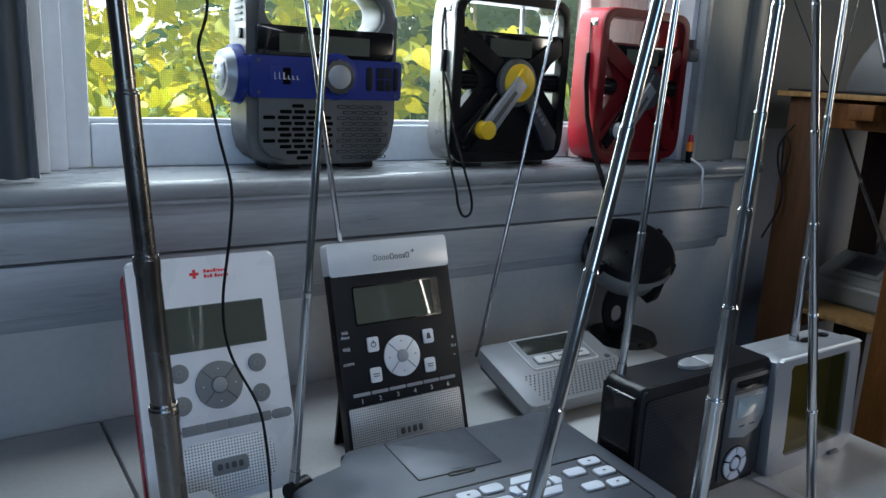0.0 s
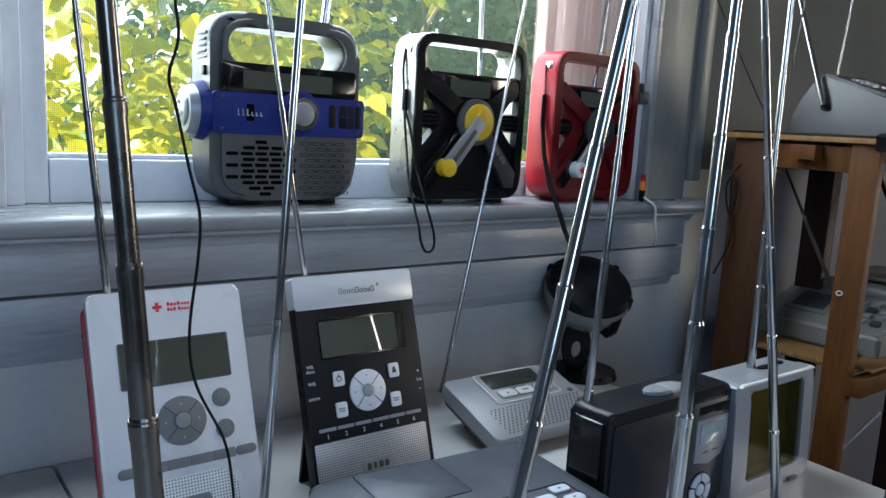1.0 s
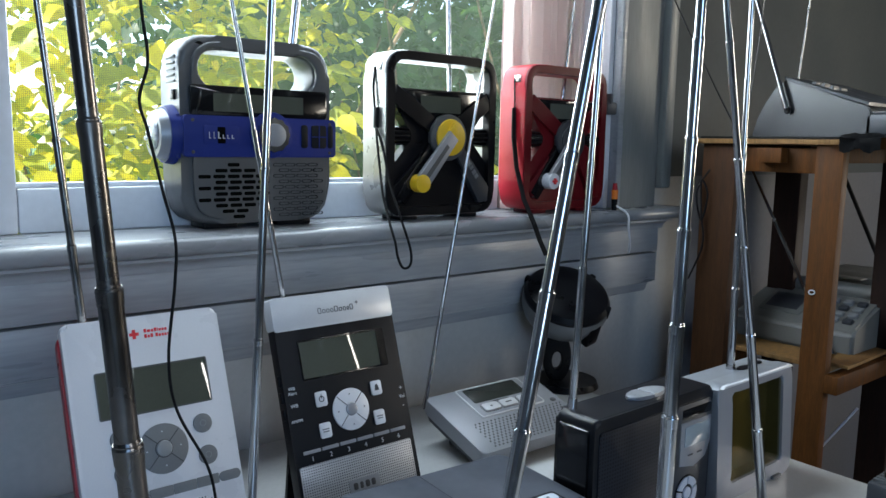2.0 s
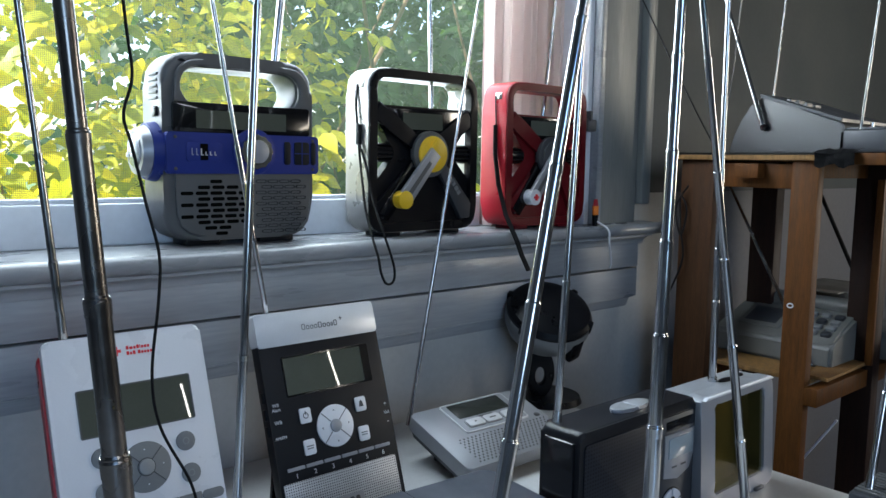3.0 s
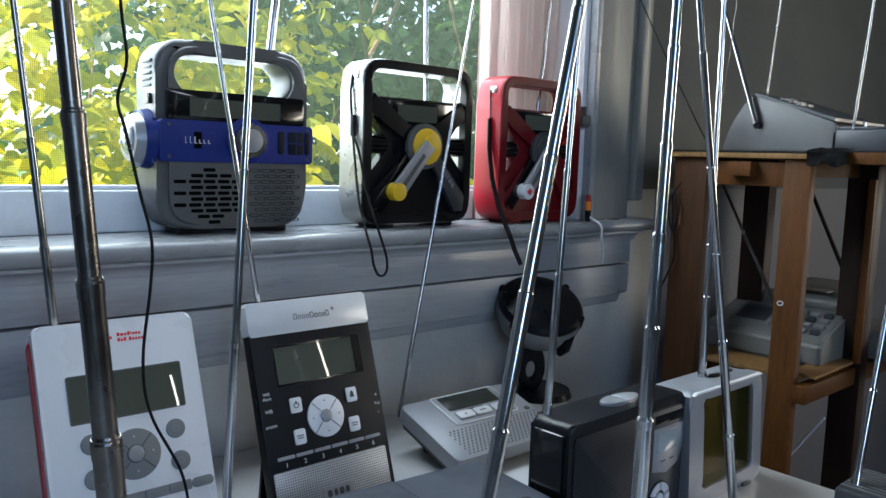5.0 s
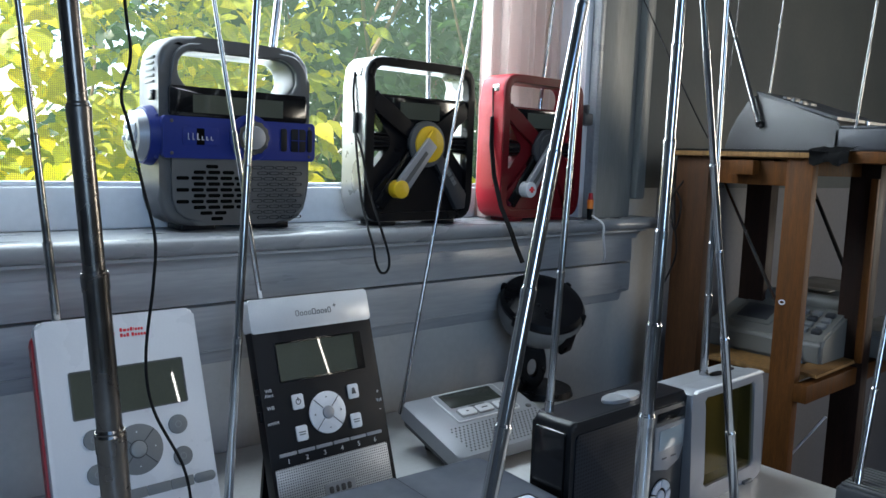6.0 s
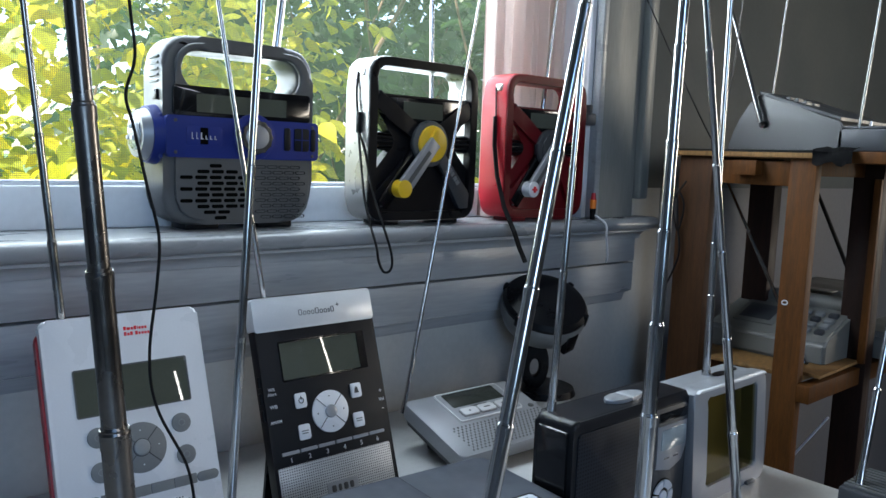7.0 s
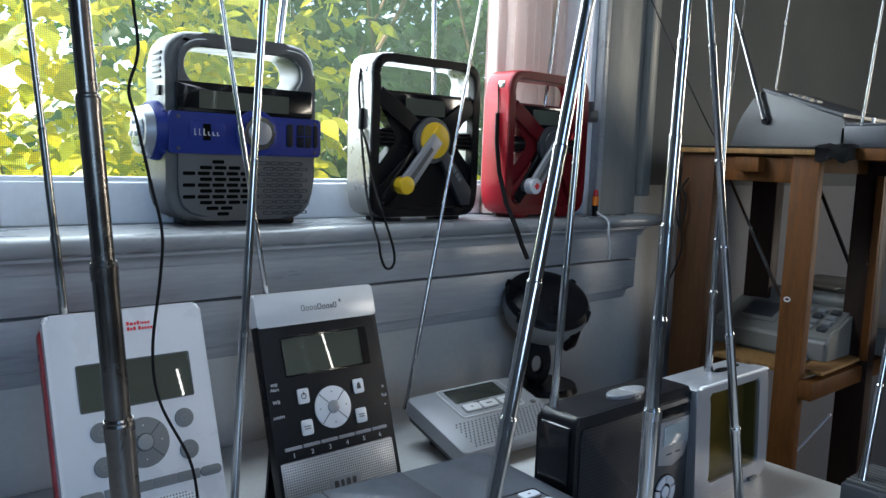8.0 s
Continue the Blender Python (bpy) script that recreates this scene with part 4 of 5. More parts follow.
def round_speaker():
    r = thing("desk_speaker", pose(1.082, -0.068, TOP), "black and grey round desk speaker on a disc foot", "speaker")
    bm = bmesh.new()
    bmesh.ops.create_cone(bm, cap_ends=True, segments=48, radius1=0.058, radius2=0.054, depth=0.010, matrix=Matrix.Translation((0, 0, 0.005)))
    part("base", bm, BLACK, r)
    c = (0.0, 0.046)
    bm = ring([(c[0] + 0.024 * math.cos(t * 0.2618), c[1] + 0.044 * math.sin(t * 0.2618)) for t in range(24)], [(c[0] + 0.008 * math.cos(t * 0.2618), c[1] - 0.006 + 0.015 * math.sin(t * 0.2618)) for t in range(24)], -0.009, 0.009, 0.003)
    bm.transform(pose(-0.014, 0.006, 0.004, 0, 0, -40))
    part("neck", bm, BLACK, r, "thin black neck with an oval opening")
    turn = Matrix.Translation((-0.008, 0.000, 0.135)) @ Vector((-0.245, -0.475, 0.9)).to_track_quat("Z", "Y").to_matrix().to_4x4() @ Matrix.Scale(0.95, 4)
    bm = bmesh.new()
    prof = ((0.0, -0.044), (0.030, -0.043), (0.050, -0.036), (0.066, -0.020), (0.0755, 0.002), (0.077, 0.016), (0.0745, 0.024))
    rows = [[bm.verts.new((rr * math.cos(2 * math.pi * k / 40), rr * math.sin(2 * math.pi * k / 40), z)) for k in range(40)] if rr else [bm.verts.new((0, 0, z))] for rr, z in prof]
    for k in range(40):
        bm.faces.new((rows[0][0], rows[1][k], rows[1][(k + 1) % 40]))
    for a, b in zip(rows[1:], rows[2:]):
        for k in range(40):
            bm.faces.new((a[k], b[k], b[(k + 1) % 40], a[(k + 1) % 40]))
    bm.faces.new(rows[-1])
    bm.transform(turn)
    part("shell", bm, SHELL_GREY, r, "grey rounded speaker shell")
    bm = bmesh.new()
    prof = ((0.0755, 0.0205), (0.0755, 0.026), (0.0700, 0.034), (0.056, 0.039), (0.030, 0.041), (0.0, 0.0415))
    rows = [[bm.verts.new((rr * math.cos(2 * math.pi * k / 40), rr * math.sin(2 * math.pi * k / 40), z)) for k in range(40)] if rr else [bm.verts.new((0, 0, z))] for rr, z in prof]
    for k in range(40):
        bm.faces.new((rows[-1][0], rows[-2][(k + 1) % 40], rows[-2][k]))
    for a, b in zip(rows[:-1], rows[1:-1]):
        for k in range(40):
            bm.faces.new((a[k], a[(k + 1) % 40], b[(k + 1) % 40], b[k]))
    bm.faces.new(rows[0])
    bmesh.ops.recalc_face_normals(bm, faces=bm.faces[:])
    bm.transform(turn)
    part("front_cover", bm, BLACK, r, "black speaker front")
    for ang in (35, 145, 215, 325):
        bm = box(0.064, 0.0785, -0.006, 0.006, 0.012, 0.034, 0.003)
        bm.transform(turn @ pose(0, 0, 0, 0, 0, ang))
        part("lug", bm, BLACK, r)
    bm = box(-0.014, 0.014, -0.0775, -0.052, -0.030, 0.010, 0.004)
    bm.transform(turn @ pose(0, 0, 0, 0, 0, 28))
    part("bracket", bm, BLACK, r)
    bm = box(-0.024, 0.024, -0.030, 0.030, -0.052, -0.036, 0.005)
    bm.transform(turn)
    part("bracket", bm, BLACK, r)
    return r


white_radio()
black_white_radio()
flat_silver_radio()
grey_shortwave_radio()
black_table_radio()
silver_clock_radio()
round_speaker()


# ---- radios that stand close to the camera, below the view, with tall antennas ----
def low_radio(x0, x1, y0, y1, h, material, label, base, top_, r, joints, am=None, thin=0.8):
    t = thing("portable_radio", pose(x0, y0, TOP), label, "radio", "portable radios with raised antennas")
    part("body", box(0, x1 - x0, 0, y1 - y0, 0, h, 0.010, 3), material, t)
    part("speaker_grille", box(0.012, (x1 - x0) * 0.5, 0.02, y1 - y0 - 0.02, h, h + 0.0012, 0.0005), DARK_GREY, t)
    part("dial", rod(((x1 - x0) * 0.75, (y1 - y0) * 0.4, h), ((x1 - x0) * 0.75, (y1 - y0) * 0.4, h + 0.006), 0.018), CHROME, t)
    antenna(t, base, top_, r, joints, am, thin=thin)
    return t


low_radio(0.165, 0.330, -0.62, -0.275, 0.043, SILVER, "silver portable radio lying flat, its antenna raised", (0.2405, -0.552, 0.795), (0.1891, -0.552, 1.49), 0.0067, (0.316, 0.424, 0.531, 0.64, 0.8), BRONZE_STEEL, 0.86)
low_radio(0.360, 0.480, -0.74, -0.56, 0.040, DARK_GREY, "dark portable radio lying flat, its antenna raised", (0.4073, -0.592, 0.79), (0.5655, -0.592, 1.55), 0.0052, (0.254, 0.366, 0.478, 0.60, 0.75), None, 0.92)
low_radio(0.520, 0.640, -0.76, -0.57, 0.040, GREY, "grey portable radio lying flat, its antenna raised", (0.5877, -0.60, 0.79), (0.6073, -0.60, 1.55), 0.0060, (0.228, 0.318, 0.408, 0.493, 0.582, 0.8), None, 0.90)
low_radio(0.760, 0.880, -0.73, -0.55, 0.028, SILVER, "small silver portable radio, its antenna raised", (0.8237, -0.562, 0.783), (0.6197, -0.562, 1.55), 0.0046, (0.147, 0.271, 0.378, 0.477, 0.6, 0.8), None, 0.90)


# ---- radios on the sill ----
def crank_lamp_radio():
    """Grey radio with a handle, blue band, side torch and slotted grille."""
    w, h, d = 0.205, 0.235, 0.060
    r = thing("crank_radio", pose(0.463, 0.004, SILL), "grey portable radio with a handle and blue band on the sill", "radio")
    n = 96
    c = (0.103, 0.194)
    part("body", ring(polar(rrect(w / 2, h / 2 + 0.004, w, h - 0.006, 0.034), c, n), polar(rrect(c[0], c[1] + 0.002, 0.158, 0.045, 0.0224), c, n), 0, d, 0.007), GREY, r)
    part("front_shell", ring(polar(rrect(w / 2 + 0.004, h / 2 + 0.003, w - 0.020, h - 0.020, 0.030), c, n), polar(rrect(c[0], c[1] + 0.002, 0.162, 0.049, 0.0244), c, n), -0.004, 0.004, 0.0025), GREY, r)
    part("foot", box(0.030, 0.075, 0.008, d - 0.008, 0, 0.010, 0.002), BLACK, r)
    part("foot", box(0.130, 0.180, 0.008, d - 0.008, 0, 0.010, 0.002), BLACK, r)
    part("display_panel", plate(0.1035, 0.158, 0.186, 0.036, 0.004, 0.003, -0.004), GLOSS_BLACK, r, "glossy black display panel")
    part("display", plate(0.100, 0.156, 0.122, 0.022, 0.001, 0.0004, -0.007, 0), LCD, r, "dark liquid crystal display, switched off")
    band = part("band", plate(0.105, 0.1150, 0.208, 0.0500, 0.004, 0.007, -0.002, 0.002), BLUE, r, "deep blue rubberised band")
    part("band_side", box(-0.004, 0.004, 0.0, d * 0.8, 0.088, 0.142, 0.003), BLUE, band)
    part("band_side", box(w - 0.003, w + 0.004, -0.006, d * 0.7, 0.092, 0.138, 0.003), BLUE, band)
    for u in (0.012, 0.200):
        for v in (0.096, 0.134):
            part("screw", disc(u, v, 0.0022, 0.0006, -0.009, 0.0002, 12), PRINT, band)
    badge = part("badge", plate(0.048, 0.1165, 0.046, 0.024, 0.005, 0.0006, -0.009, 0.0002), BLUE, band)
    part("badge_window", plate(0.0475, 0.1165, 0.010, 0.020, 0.001, 0.0004, -0.0096, 0), VOID_BLACK, badge)
    for k, (bw, bh) in enumerate(((0.0014, 0.0080), (0.0014, 0.0080), (0.0042, 0.0080), (0.0030, 0.0046), (0.0030, 0.0046), (0.0030, 0.0046))):
        u = 0.0320 + k * 0.0058
        bm = plate(u, 0.1165 - (0.0080 - bh) / 2, bw * 0.35, bh, 0.0002, 0.0004, -0.0101, 0)
        plate_foot = rrect(u + 0.0012, 0.1165 - 0.0036, bw * 0.8, 0.0010, 0.0002)
        prism(plate_foot, -0.0105, -0.0101, 0, bm)
        part("badge_bar", bm, PALE_PRINT, badge)
    part("knob_ring", disc(0.1135, 0.1180, 0.0290, 0.003, -0.009, 0.001), BLUE, band)
    edge = [(0.0225 if k % 5 == 0 else 0.0203) for k in range(60)]
    knob = part("tuning_knob", prism([(0.1135 + q * math.cos(2 * math.pi * k / 60), 0.1180 + q * math.sin(2 * math.pi * k / 60)) for k, q in enumerate(edge)], -0.020, -0.010, 0.0008), CHROME, band, "scalloped chrome tuning knob")
    part("knob_cap", disc(0.1135, 0.1180, 0.0145, 0.004, -0.020, 0.0012), SILVER, knob)
    for u, ww in ((0.1615, 0.009), (0.183, 0.022), (0.2035 - 0.003, 0.007)):
        part("key", plate(u, 0.1170, ww, 0.030, 0.003, 0.0014, -0.009), mat_body, band)
    part("key_seam", plate(0.183, 0.1170, 0.022, 0.0012, 0.0003, 0.0017, -0.009, 0), BLUE, band)
    part("key_seam", plate(0.183, 0.1170, 0.0012, 0.030, 0.0003, 0.0018, -0.009, 0), BLUE, band)
    yl = d * 0.48
    lamp = part("torch", rod((-0.022, yl, 0.116), (-0.006, yl, 0.116), 0.0275, 0.0325, 48), SILVER, r, "round side torch in a silver rim")
    part("torch_collar", rod((-0.011, yl, 0.116), (0.006, yl, 0.116), 0.0340, 0.0375, 48), BLUE, lamp)
    part("torch_reflector", rod((-0.0226, yl, 0.116), (-0.0215, yl, 0.116), 0.0200, 0.0205, 40), CHROME, lamp)
    bm = bmesh.new()
    bmesh.ops.create_uvsphere(bm, u_segments=24, v_segments=10, radius=0.0195, matrix=Matrix.Translation((-0.0226, yl, 0.116)) @ Matrix.Diagonal((0.30, 1, 1, 1)))
    part("torch_lens", bm, LAMP_GLASS, lamp, "faceted clear lens", False)
    for k in range(3):
        t = radians(90 + 120 * k)
        part("torch_bulb", rod((-0.0295, yl + 0.009 * math.cos(t), 0.116 + 0.009 * math.sin(t)), (-0.0255, yl + 0.009 * math.cos(t), 0.116 + 0.009 * math.sin(t)), 0.0026, 0.0032, 12), WHITE, lamp)
    part("side_cap", rod((w + 0.002, d * 0.5, 0.118), (w + 0.009, d * 0.5, 0.118), 0.020, 0.016, 32), SILVER, r)
    for k in range(5):
        part("side_rib", box(-0.0014, 0.003, 0.012, 0.040, 0.178 + k * 0.0072, 0.1815 + k * 0.0072, 0.001), GREY, r)
    part("side_switch", box(-0.003, 0.003, 0.012, 0.026, 0.158, 0.170, 0.001), BLACK, r)
    rows = ((2, 3), (1, 4), (0, 5), (1, 5), (0, 5), (1, 5), (0, 4.5), (1, 4.5), (1.6, 3.5), (2.2, 3))
    for j, (a, b) in enumerate(rows):
        k = a
        while k < b:
            u = 0.030 + (k + (0.0 if j % 2 else -0.15)) * 0.0188
            if u < 0.106:
                part("grille_slot", plate(u, 0.0805 - j * 0.0072, 0.0158, 0.0045, 0.0020, 0.0005, -0.004, 0), VOID_BLACK, r, smooth=False)
            k += 1
    for j in range(10):
        for k in range(4):
            u = 0.126 + k * 0.0168 + (0.008 if j % 2 else 0)
            if u < 0.192:
                part("grille_rib", ring(rrect(u, 0.0805 - j * 0.0072, 0.0148, 0.0042, 0.0020, 3), rrect(u, 0.0805 - j * 0.0072, 0.0132, 0.0028, 0.0013, 3), -0.0048, -0.003), BLACK, r, smooth=False)
    antenna(r, (0.6386, 0.055, 1.272), (0.6657, 0.055, 1.50), 0.0052, (0.62,), None, False)
    return r


crank_lamp_radio()


def spoke_radio(x, y, w, h, d, body, rim, arm, accent, hub_mat, label, antenna_line):
    """Open-framed crank radio: a deep rim, crossed arms, a display and a folding crank."""
    r = thing("crank_radio", pose(x, y, SILL), label, "radio")
    n = 88
    c = (w / 2, h / 2)
    part("rim", ring(polar(rrect(w / 2, h / 2 + 0.003, w, h - 0.006, 0.026), c, n), polar(rrect(w / 2, h / 2 + 0.003, w - 0.026, h - 0.030, 0.018), c, n), 0, d, 0.005), rim, r)
    part("front_rim", ring(polar(rrect(w / 2, h / 2 + 0.003, w - 0.002, h - 0.008, 0.025), c, n), polar(rrect(w / 2, h / 2 + 0.003, w - 0.029, h - 0.033, 0.016), c, n), -0.0025, 0.012, 0.002), body, r)
    part("foot", box(0.030, 0.062, 0.004, d - 0.006, 0, 0.010, 0.002), BLACK if body is BLACK else body, r)
    part("foot", box(w - 0.062, w - 0.030, 0.004, d - 0.006, 0, 0.010, 0.002), BLACK if body is BLACK else body, r)
    # crossed body with an open notch at each side
    zc = h * 0.505
    body_outline = [(0.011, h - 0.052), (0.011, h - 0.066), (0.047, zc + 0.006), (0.047, zc - 0.008), (0.011, 0.074), (0.011, 0.014), (w - 0.011, 0.014),
                    (w - 0.011, 0.080), (w - 0.044, zc - 0.006), (w - 0.044, zc + 0.008), (w - 0.011, h - 0.070), (w - 0.011, h - 0.052)]
    part("cross_body", prism(body_outline, 0.005, 0.022), body, r)
    part("display_panel", prism([(0.030, h - 0.055), (w - 0.030, h - 0.055), (w - 0.036, h - 0.068), (w - 0.058, h - 0.094), (0.058, h - 0.094), (0.036, h - 0.068)], 0.0015, 0.006, 0.001), GLOSS_BLACK, r)
    part("display", plate(w / 2 - 0.004, h - 0.073, w * 0.36, 0.024, 0.001, 0.001, 0.0015, 0), LCD, r, "small liquid crystal display, switched off")
    hx0, hz0 = w / 2 + 0.006, zc
    for ex, ez in ((0.014, h - 0.060), (w - 0.014, h - 0.062), (0.016, 0.036), (w - 0.016, 0.036)):
        L0 = math.hypot(ex - hx0, ez - hz0)
        c0, s0 = (ex - hx0) / L0, (ez - hz0) / L0
        q = [(hx0 + c0 * a - s0 * b, hz0 + s0 * a + c0 * b) for a, b in ((0.0, -0.013), (L0 * 0.75, -0.010), (L0, -0.014), (L0, 0.014), (L0 * 0.75, 0.010), (0.0, 0.013))]
        part("arm", prism(q, -0.0015, 0.012, 0.003, seg=3), body, r)
    part("speaker_arm", prism([(w / 2 + 0.018, h * 0.43), (w / 2 + 0.036, h * 0.45), (w - 0.014, 0.046), (w - 0.016, 0.024), (w - 0.034, 0.022)], -0.005, 0.006, 0.002), arm, r)
    part("crank_well", prism([(0.018, 0.036), (0.034, 0.024), (w / 2 + 0.004, h * 0.46), (w / 2 - 0.020, h * 0.50)], -0.0035, 0.004, 0.001), GLOSS_BLACK, r)
    # side knobs
    for s, u in ((1, 0.012), (-1, w - 0.012)):
        k = part("tuning_knob", rod((u, 0.014, h * 0.505), (u + s * 0.034, 0.014, h * 0.505), 0.0140, 0.0125, 24), GLOSS_BLACK, r)
        for q in range(12):
            t = 2 * math.pi * q / 12
            part("knob_rib", rod((u + s * 0.002, 0.014 + 0.0137 * math.cos(t), h * 0.505 + 0.0132 * math.sin(t)), (u + s * 0.032, 0.014 + 0.0127 * math.cos(t), h * 0.505 + 0.0122 * math.sin(t)), 0.0012, 0.0010, 6), BLACK, k)
    # hub and crank
    hx, hz = w / 2 + 0.006, h * 0.500
    hub = part("hub", disc(hx, hz, 0.0340, 0.008, 0, 0.002), GREY if hub_mat is YELLOW else DARK_GREY, r, "grey crank hub")
    part("hub_cap", disc(hx + 0.002, hz, 0.0270, 0.011, 0, 0.002), hub_mat, hub)
    kx, kz = 0.054, 0.054
    L = math.hypot(hx - kx, hz - kz)
    cx_, sz_ = (hx - kx) / L, (hz - kz) / L
    q = [(kx + cx_ * a - sz_ * b, kz + sz_ * a + cx_ * b) for a, b in ((-0.004, -0.0125), (L + 0.004, -0.0105), (L + 0.004, 0.0105), (-0.004, 0.0125))]
    crank = part("crank", prism(q, -0.018, -0.010, 0.002), SILVER, r, "folded silver crank handle")
    q = [(kx + cx_ * a - sz_ * b, kz + sz_ * a + cx_ * b) for a, b in ((0.012, -0.0035), (L - 0.016, -0.0030), (L - 0.016, 0.0030), (0.012, 0.0035))]
    part("crank_slot", prism(q, -0.0186, -0.016), GREY, crank)
    part("crank_grip", disc(kx, kz, 0.0130, 0.0198, 0, 0.001), accent, crank)
    part("crank_stop", prism([(hx - 0.006, hz + 0.010), (hx + 0.004, hz + 0.022), (hx + 0.012, hz + 0.020), (hx + 0.012, hz - 0.004), (hx + 0.004, hz - 0.010)], -0.016, -0.010, 0.001), hub_mat, hub)
    for u in (0.026, w - 0.026):
        part("screw", disc(u, 0.030, 0.0030, 0.001, 0, 0.0002, 12), PRINT, r)
    # sockets on the rim's side and the cord eye
    part("cord_eye", box(-0.001, 0.010, 0.010, 0.026, h - 0.030, h - 0.018, 0.002), DARK_CHROME, r)
    antenna(r, *antenna_line, 0.0036, (0.55,), None, False)
    return r


axis_radio = spoke_radio(0.745, -0.018, 0.208, 0.241, 0.056, BLACK, BRIGHT_RIM, DARK_GREY, YELLOW, YELLOW, "black open-framed crank radio with a yellow hub on the sill",
                         ((0.9137, 0.046, 1.215), (0.9020, 0.046, 1.52)))
for k, bw in enumerate((0.0060, 0.0044, 0.0060, 0.0056)):
    s = k * 0.0080
    q = [(0.150 + s * 0.62 + a * 0.62 + b * 0.78, 0.084 - s * 0.78 - a * 0.78 + b * 0.62) for a, b in ((0, -0.0035), (bw, -0.0035), (bw, 0.0035), (0, 0.0035))]
    part("badge_bar", prism(q, -0.0066, -0.004), BUTTON, axis_radio)
red_radio = spoke_radio(1.006, -0.030, 0.200, 0.241, 0.056, DEEP_RED, RED, DEEP_RED, WHITE, DARK_GREY, "red open-framed crank radio on the sill, its cord hanging",
                        ((1.1571, 0.030, 1.225), (1.1944, 0.030, 1.52)))
bm = plate(0.054, 0.054, 0.0100, 0.0034, 0.0002, 0.0006, -0.022, 0)
part("emblem", prism(rrect(0.054, 0.054, 0.0034, 0.0100, 0.0002), -0.0228, -0.02, 0, bm), SIGNAL_RED, red_radio, "small red cross emblem")


def cord(parent, points, r, label):
    return part("wrist_cord", tube(points, r), RUBBER, parent, label, inworld=True)


cord(axis_radio, [(0.7445, 0.008, 1.262), (0.7420, 0.008, 1.235), (0.7415, 0.003, 1.200), (0.7405, -0.004, 1.160), (0.7360, -0.018, 1.120), (0.7290, -0.036, 1.085), (0.7220, -0.062, 1.050), (0.7190, -0.080, 1.025), (0.7220, -0.082, 1.005), (0.7300, -0.082, 0.990), (0.7400, -0.082, 0.989), (0.7450, -0.082, 0.999), (0.7420, -0.081, 1.020), (0.7360, -0.066, 1.060), (0.7380, -0.040, 1.100), (0.7405, -0.018, 1.150), (0.7405, -0.002, 1.178)], 0.0018, "thin black wrist cord looped over the sill edge")
part("cord_clip", box(0.7385, 0.7445, -0.004, 0.004, 1.176, 1.206, 0.0018), RUBBER, axis_radio, inworld=True)
cord(red_radio, [(1.0045, -0.006, 1.262), (1.0040, -0.008, 1.240), (1.0035, -0.010, 1.212)], 0.0012, "thin black cord on the red radio")


def strap(points, width, label):
    bm = bmesh.new()
    rows = []
    for p, q in points:
        p, q = Vector(p), Vector(q)
        rows.append([bm.verts.new(p + o) for o in (-q * width / 2, q * width / 2, q * width / 2 + Vector((0, 0.002, 0)), -q * width / 2 + Vector((0, 0.002, 0)))])
    for a, b in zip(rows, rows[1:]):
        for k in range(4):
            bm.faces.new((a[k], a[(k + 1) % 4], b[(k + 1) % 4], b[k]))
    bm.faces.new(rows[0][::-1]), bm.faces.new(rows[-1])
    return part("wrist_strap", bm, RUBBER, red_radio, label, inworld=True)


X1 = Vector((0.95, 0, 0.2))
strap([((1.0030, -0.010, 1.216), X1), ((1.0015, -0.012, 1.170), X1), ((0.9985, -0.024, 1.120), X1), ((0.989, -0.052, 1.072), X1), ((0.984, -0.082, 1.035), X1), ((0.995, -0.084, 1.010), X1), ((1.011, -0.084, 0.985), X1)], 0.0085, "flat black wrist strap hanging over the sill")

# small plug with orange body standing beside the red radio, its line hanging over the sill
fl = thing("plastic_plug", pose(1.222, -0.046, SILL), "small orange and black plug with a thin wire on the sill", "plug")
part("body", rod((0, 0, 0.020), (0, 0, 0.036), 0.0055, 0.0060, 16), ORANGE, fl, "orange plug body")
part("tip", rod((0, 0, 0.036), (0, 0, 0.048), 0.0050, 0.0035, 16), RED, fl)
part("collar", rod((0, 0, 0.0), (0, 0, 0.020), 0.0045, 0.0058, 16), BLACK, fl)
part("wire", tube([(0.001, -0.004, 0.008), (0.006, -0.026, -0.006), (0.010, -0.026, -0.030), (0.022, -0.022, -0.060), (0.032, -0.012, -0.078)], 0.0019), WHITE, fl, "thin pale wire")
clip = thing("curtain_clip", pose(1.213, -0.030, 1.213), "small grey plastic clip on the casing", "clip")
part("body", box(0, 0.026, 0, 0.018, 0, 0.022, 0.004), GREY, clip)
part("tongue", box(0.004, 0.010, -0.002, 0.01, 0.018, 0.036, 0.001), GREY, clip)

# black cable hanging in front of the white radio
wire_pts = [(x, -0.280, z) for x, z in ((0.312, 1.50), (0.321, 1.34), (0.328, 1.255), (0.3315, 1.217), (0.3240, 1.187), (0.3295, 1.163), (0.340, 1.115), (0.3495, 1.073), (0.3480, 1.035), (0.3410, 0.973), (0.3470, 0.926), (0.3725, 0.870), (0.3805, 0.828), (0.3840, 0.790), (0.3862, 0.7590))]
tagged(part("black_cable", tube(wire_pts, 0.0013), RUBBER), "thin black cable hanging from above in loose waves", "cable")


